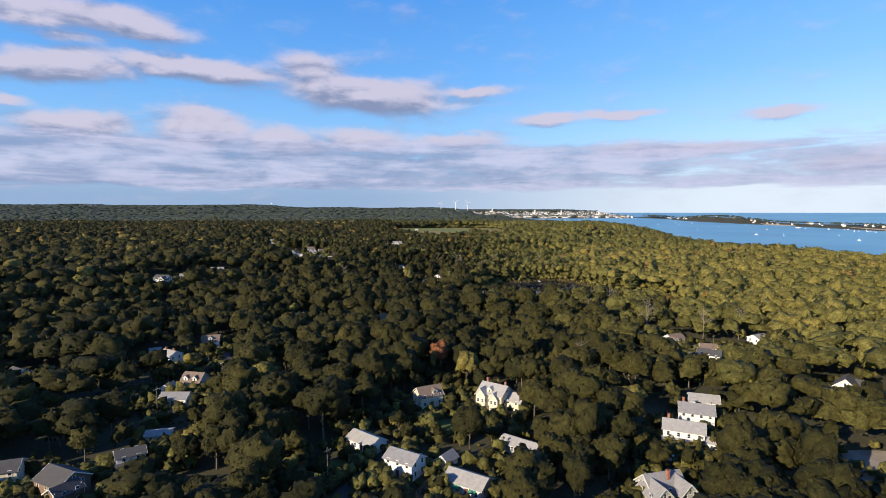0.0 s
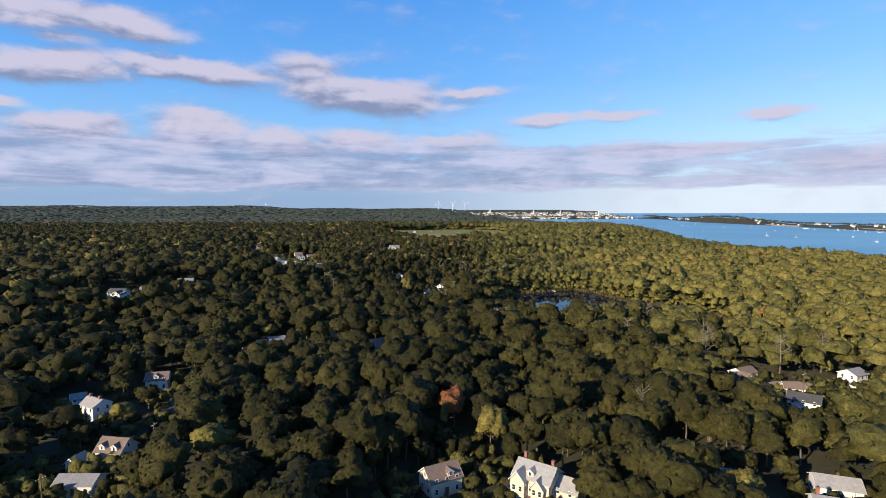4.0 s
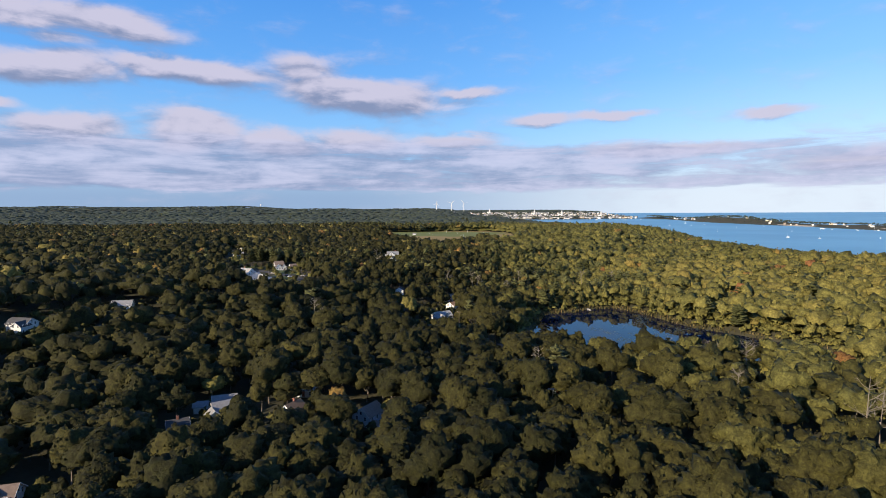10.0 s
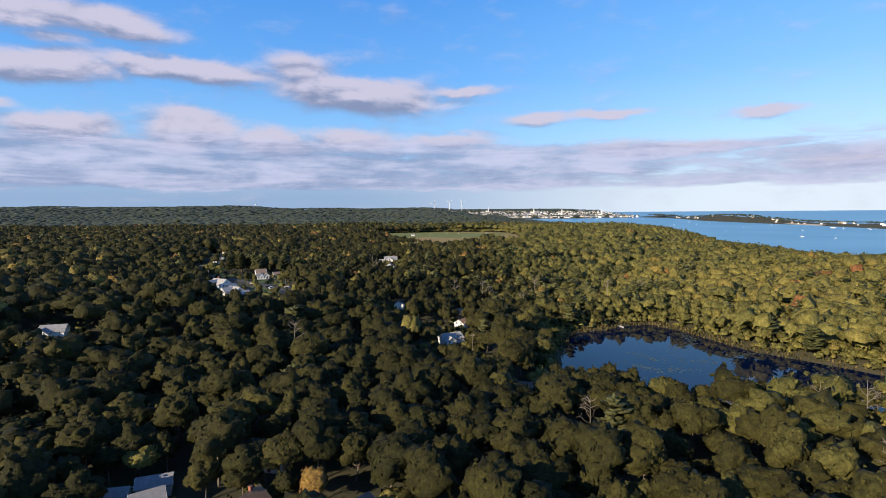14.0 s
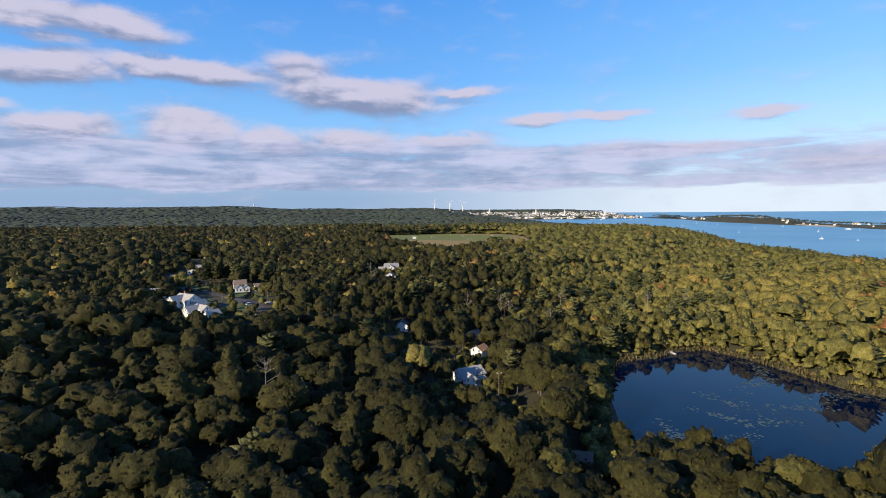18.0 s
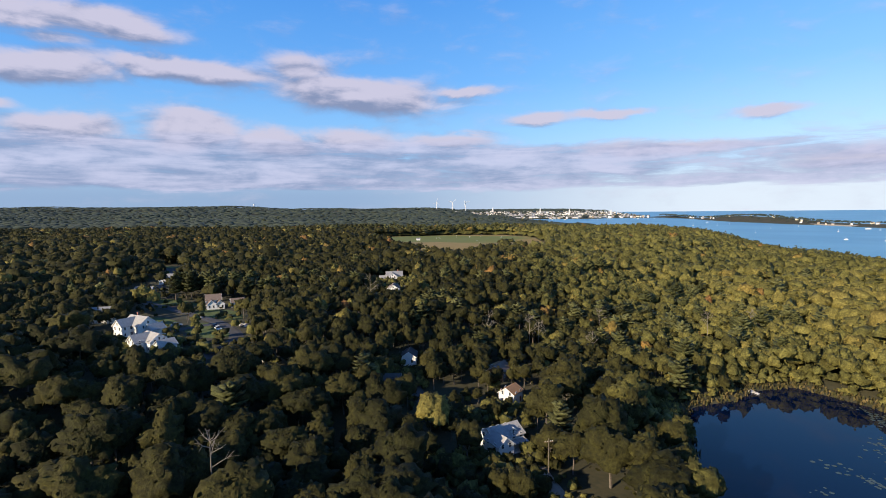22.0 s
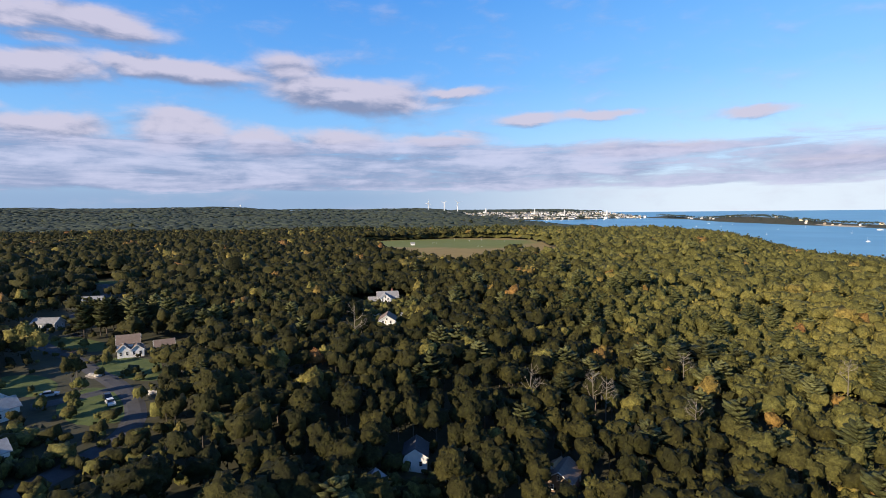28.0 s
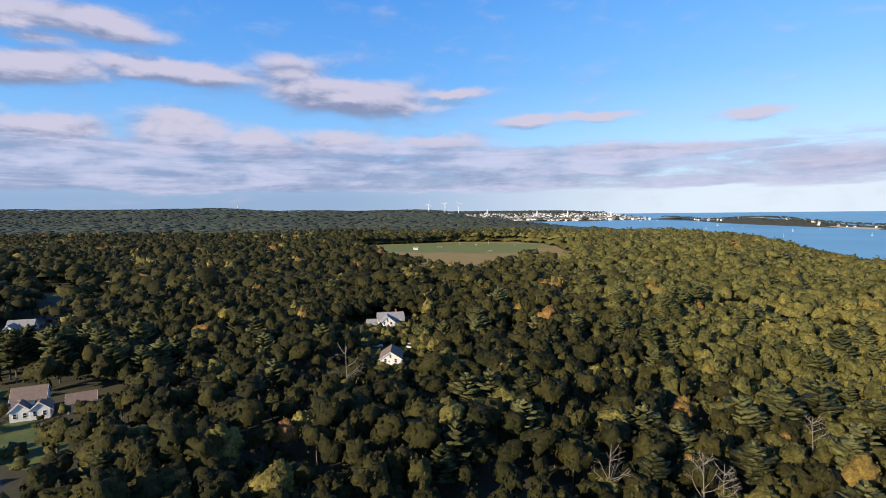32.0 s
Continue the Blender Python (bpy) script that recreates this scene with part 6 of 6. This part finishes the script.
def boats():
    rng = random.Random(9)
    for x, y, long in ((1132, 1726, 26), (776, 1339, 13), (946, 1291, 15), (869, 1128, 12), (964, 1610, 10), (814, 1291, 9), (974, 2272, 12), (983, 2137, 12), (928, 1822, 10), (1068, 1910, 12), (877, 2016, 9), (808, 2034, 9), (749, 1593, 11)):
        sail_boat(x, y, long, rng.uniform(0, 360), long < 14, "white boat at anchor on the blue bay")
    for i in range(26):
        y = rng.uniform(1380, 1680)
        sail_boat(float(spit_x(y)) - rng.uniform(85, 190), y, rng.uniform(8, 13), rng.uniform(60, 120), i % 3 > 0, "white moored boat close under the spit")
    for i in range(20):
        x = rng.uniform(480, 1050)
        sail_boat(x, 2960 + 60 * math.sin(x / 130.0) - rng.uniform(30, 160), rng.uniform(10, 18), rng.uniform(0, 360), i % 2 == 0, "white moored boat off the far town")


def turbine(x, y, hub, turn):
    z = ground_at(x, y)
    thing = tagged(new("wind_turbine"), "tall white wind turbine behind the far town", "wind turbine", "wind turbines")
    v, f = tube([(0, 0, -2), (0, 0, hub * 0.5), (0, 0, hub)], [2.6, 2.2, 1.6], 10)
    part("tower", numpy_mesh("tower", v, f, TRIM), thing)
    part("nacelle", Shape().box(-1.8, 1.8, -3.5, 6, hub - 0.5, hub + 3).mesh("nacelle", TRIM), thing)
    v, f = tube([(0, -3.5, hub + 1.2), (0, -5.5, hub + 1.2)], [1.7, 0.5], 8)
    part("hub", numpy_mesh("hub", v, f, TRIM), thing)
    for i in range(3):
        a = radians(turn + 120 * i)
        d = Vector((math.sin(a), 0, math.cos(a)))
        v, f = tube([Vector((0, -4.6, hub + 1.2)) + d * r for r in (1.5, 8, 30)], [0.8, 1.3, 0.25], 6)
        part("blade", numpy_mesh("blade", v, f, TRIM), thing)
    thing.matrix_basis = turned(x, y, z)


far_town()
spit_trees()
boats()
turbine(-14, 3950, 52, 10)
turbine(91, 3950, 62, 50)
turbine(176, 3900, 66, 80)
tank = tagged(new("water_tower"), "white water tower on a far ridge", "water tower")
tz = ground_at(-1420, 4500)
v, f = tube([(0, 0, 0), (0, 0, 14), (0, 0, 14.5), (0, 0, 22), (0, 0, 24)], [2, 2, 6, 6, 1], 12)
part("tank", numpy_mesh("tank", v, f, TRIM), tank)
tank.matrix_basis = turned(-1420, 4500, tz + 8)
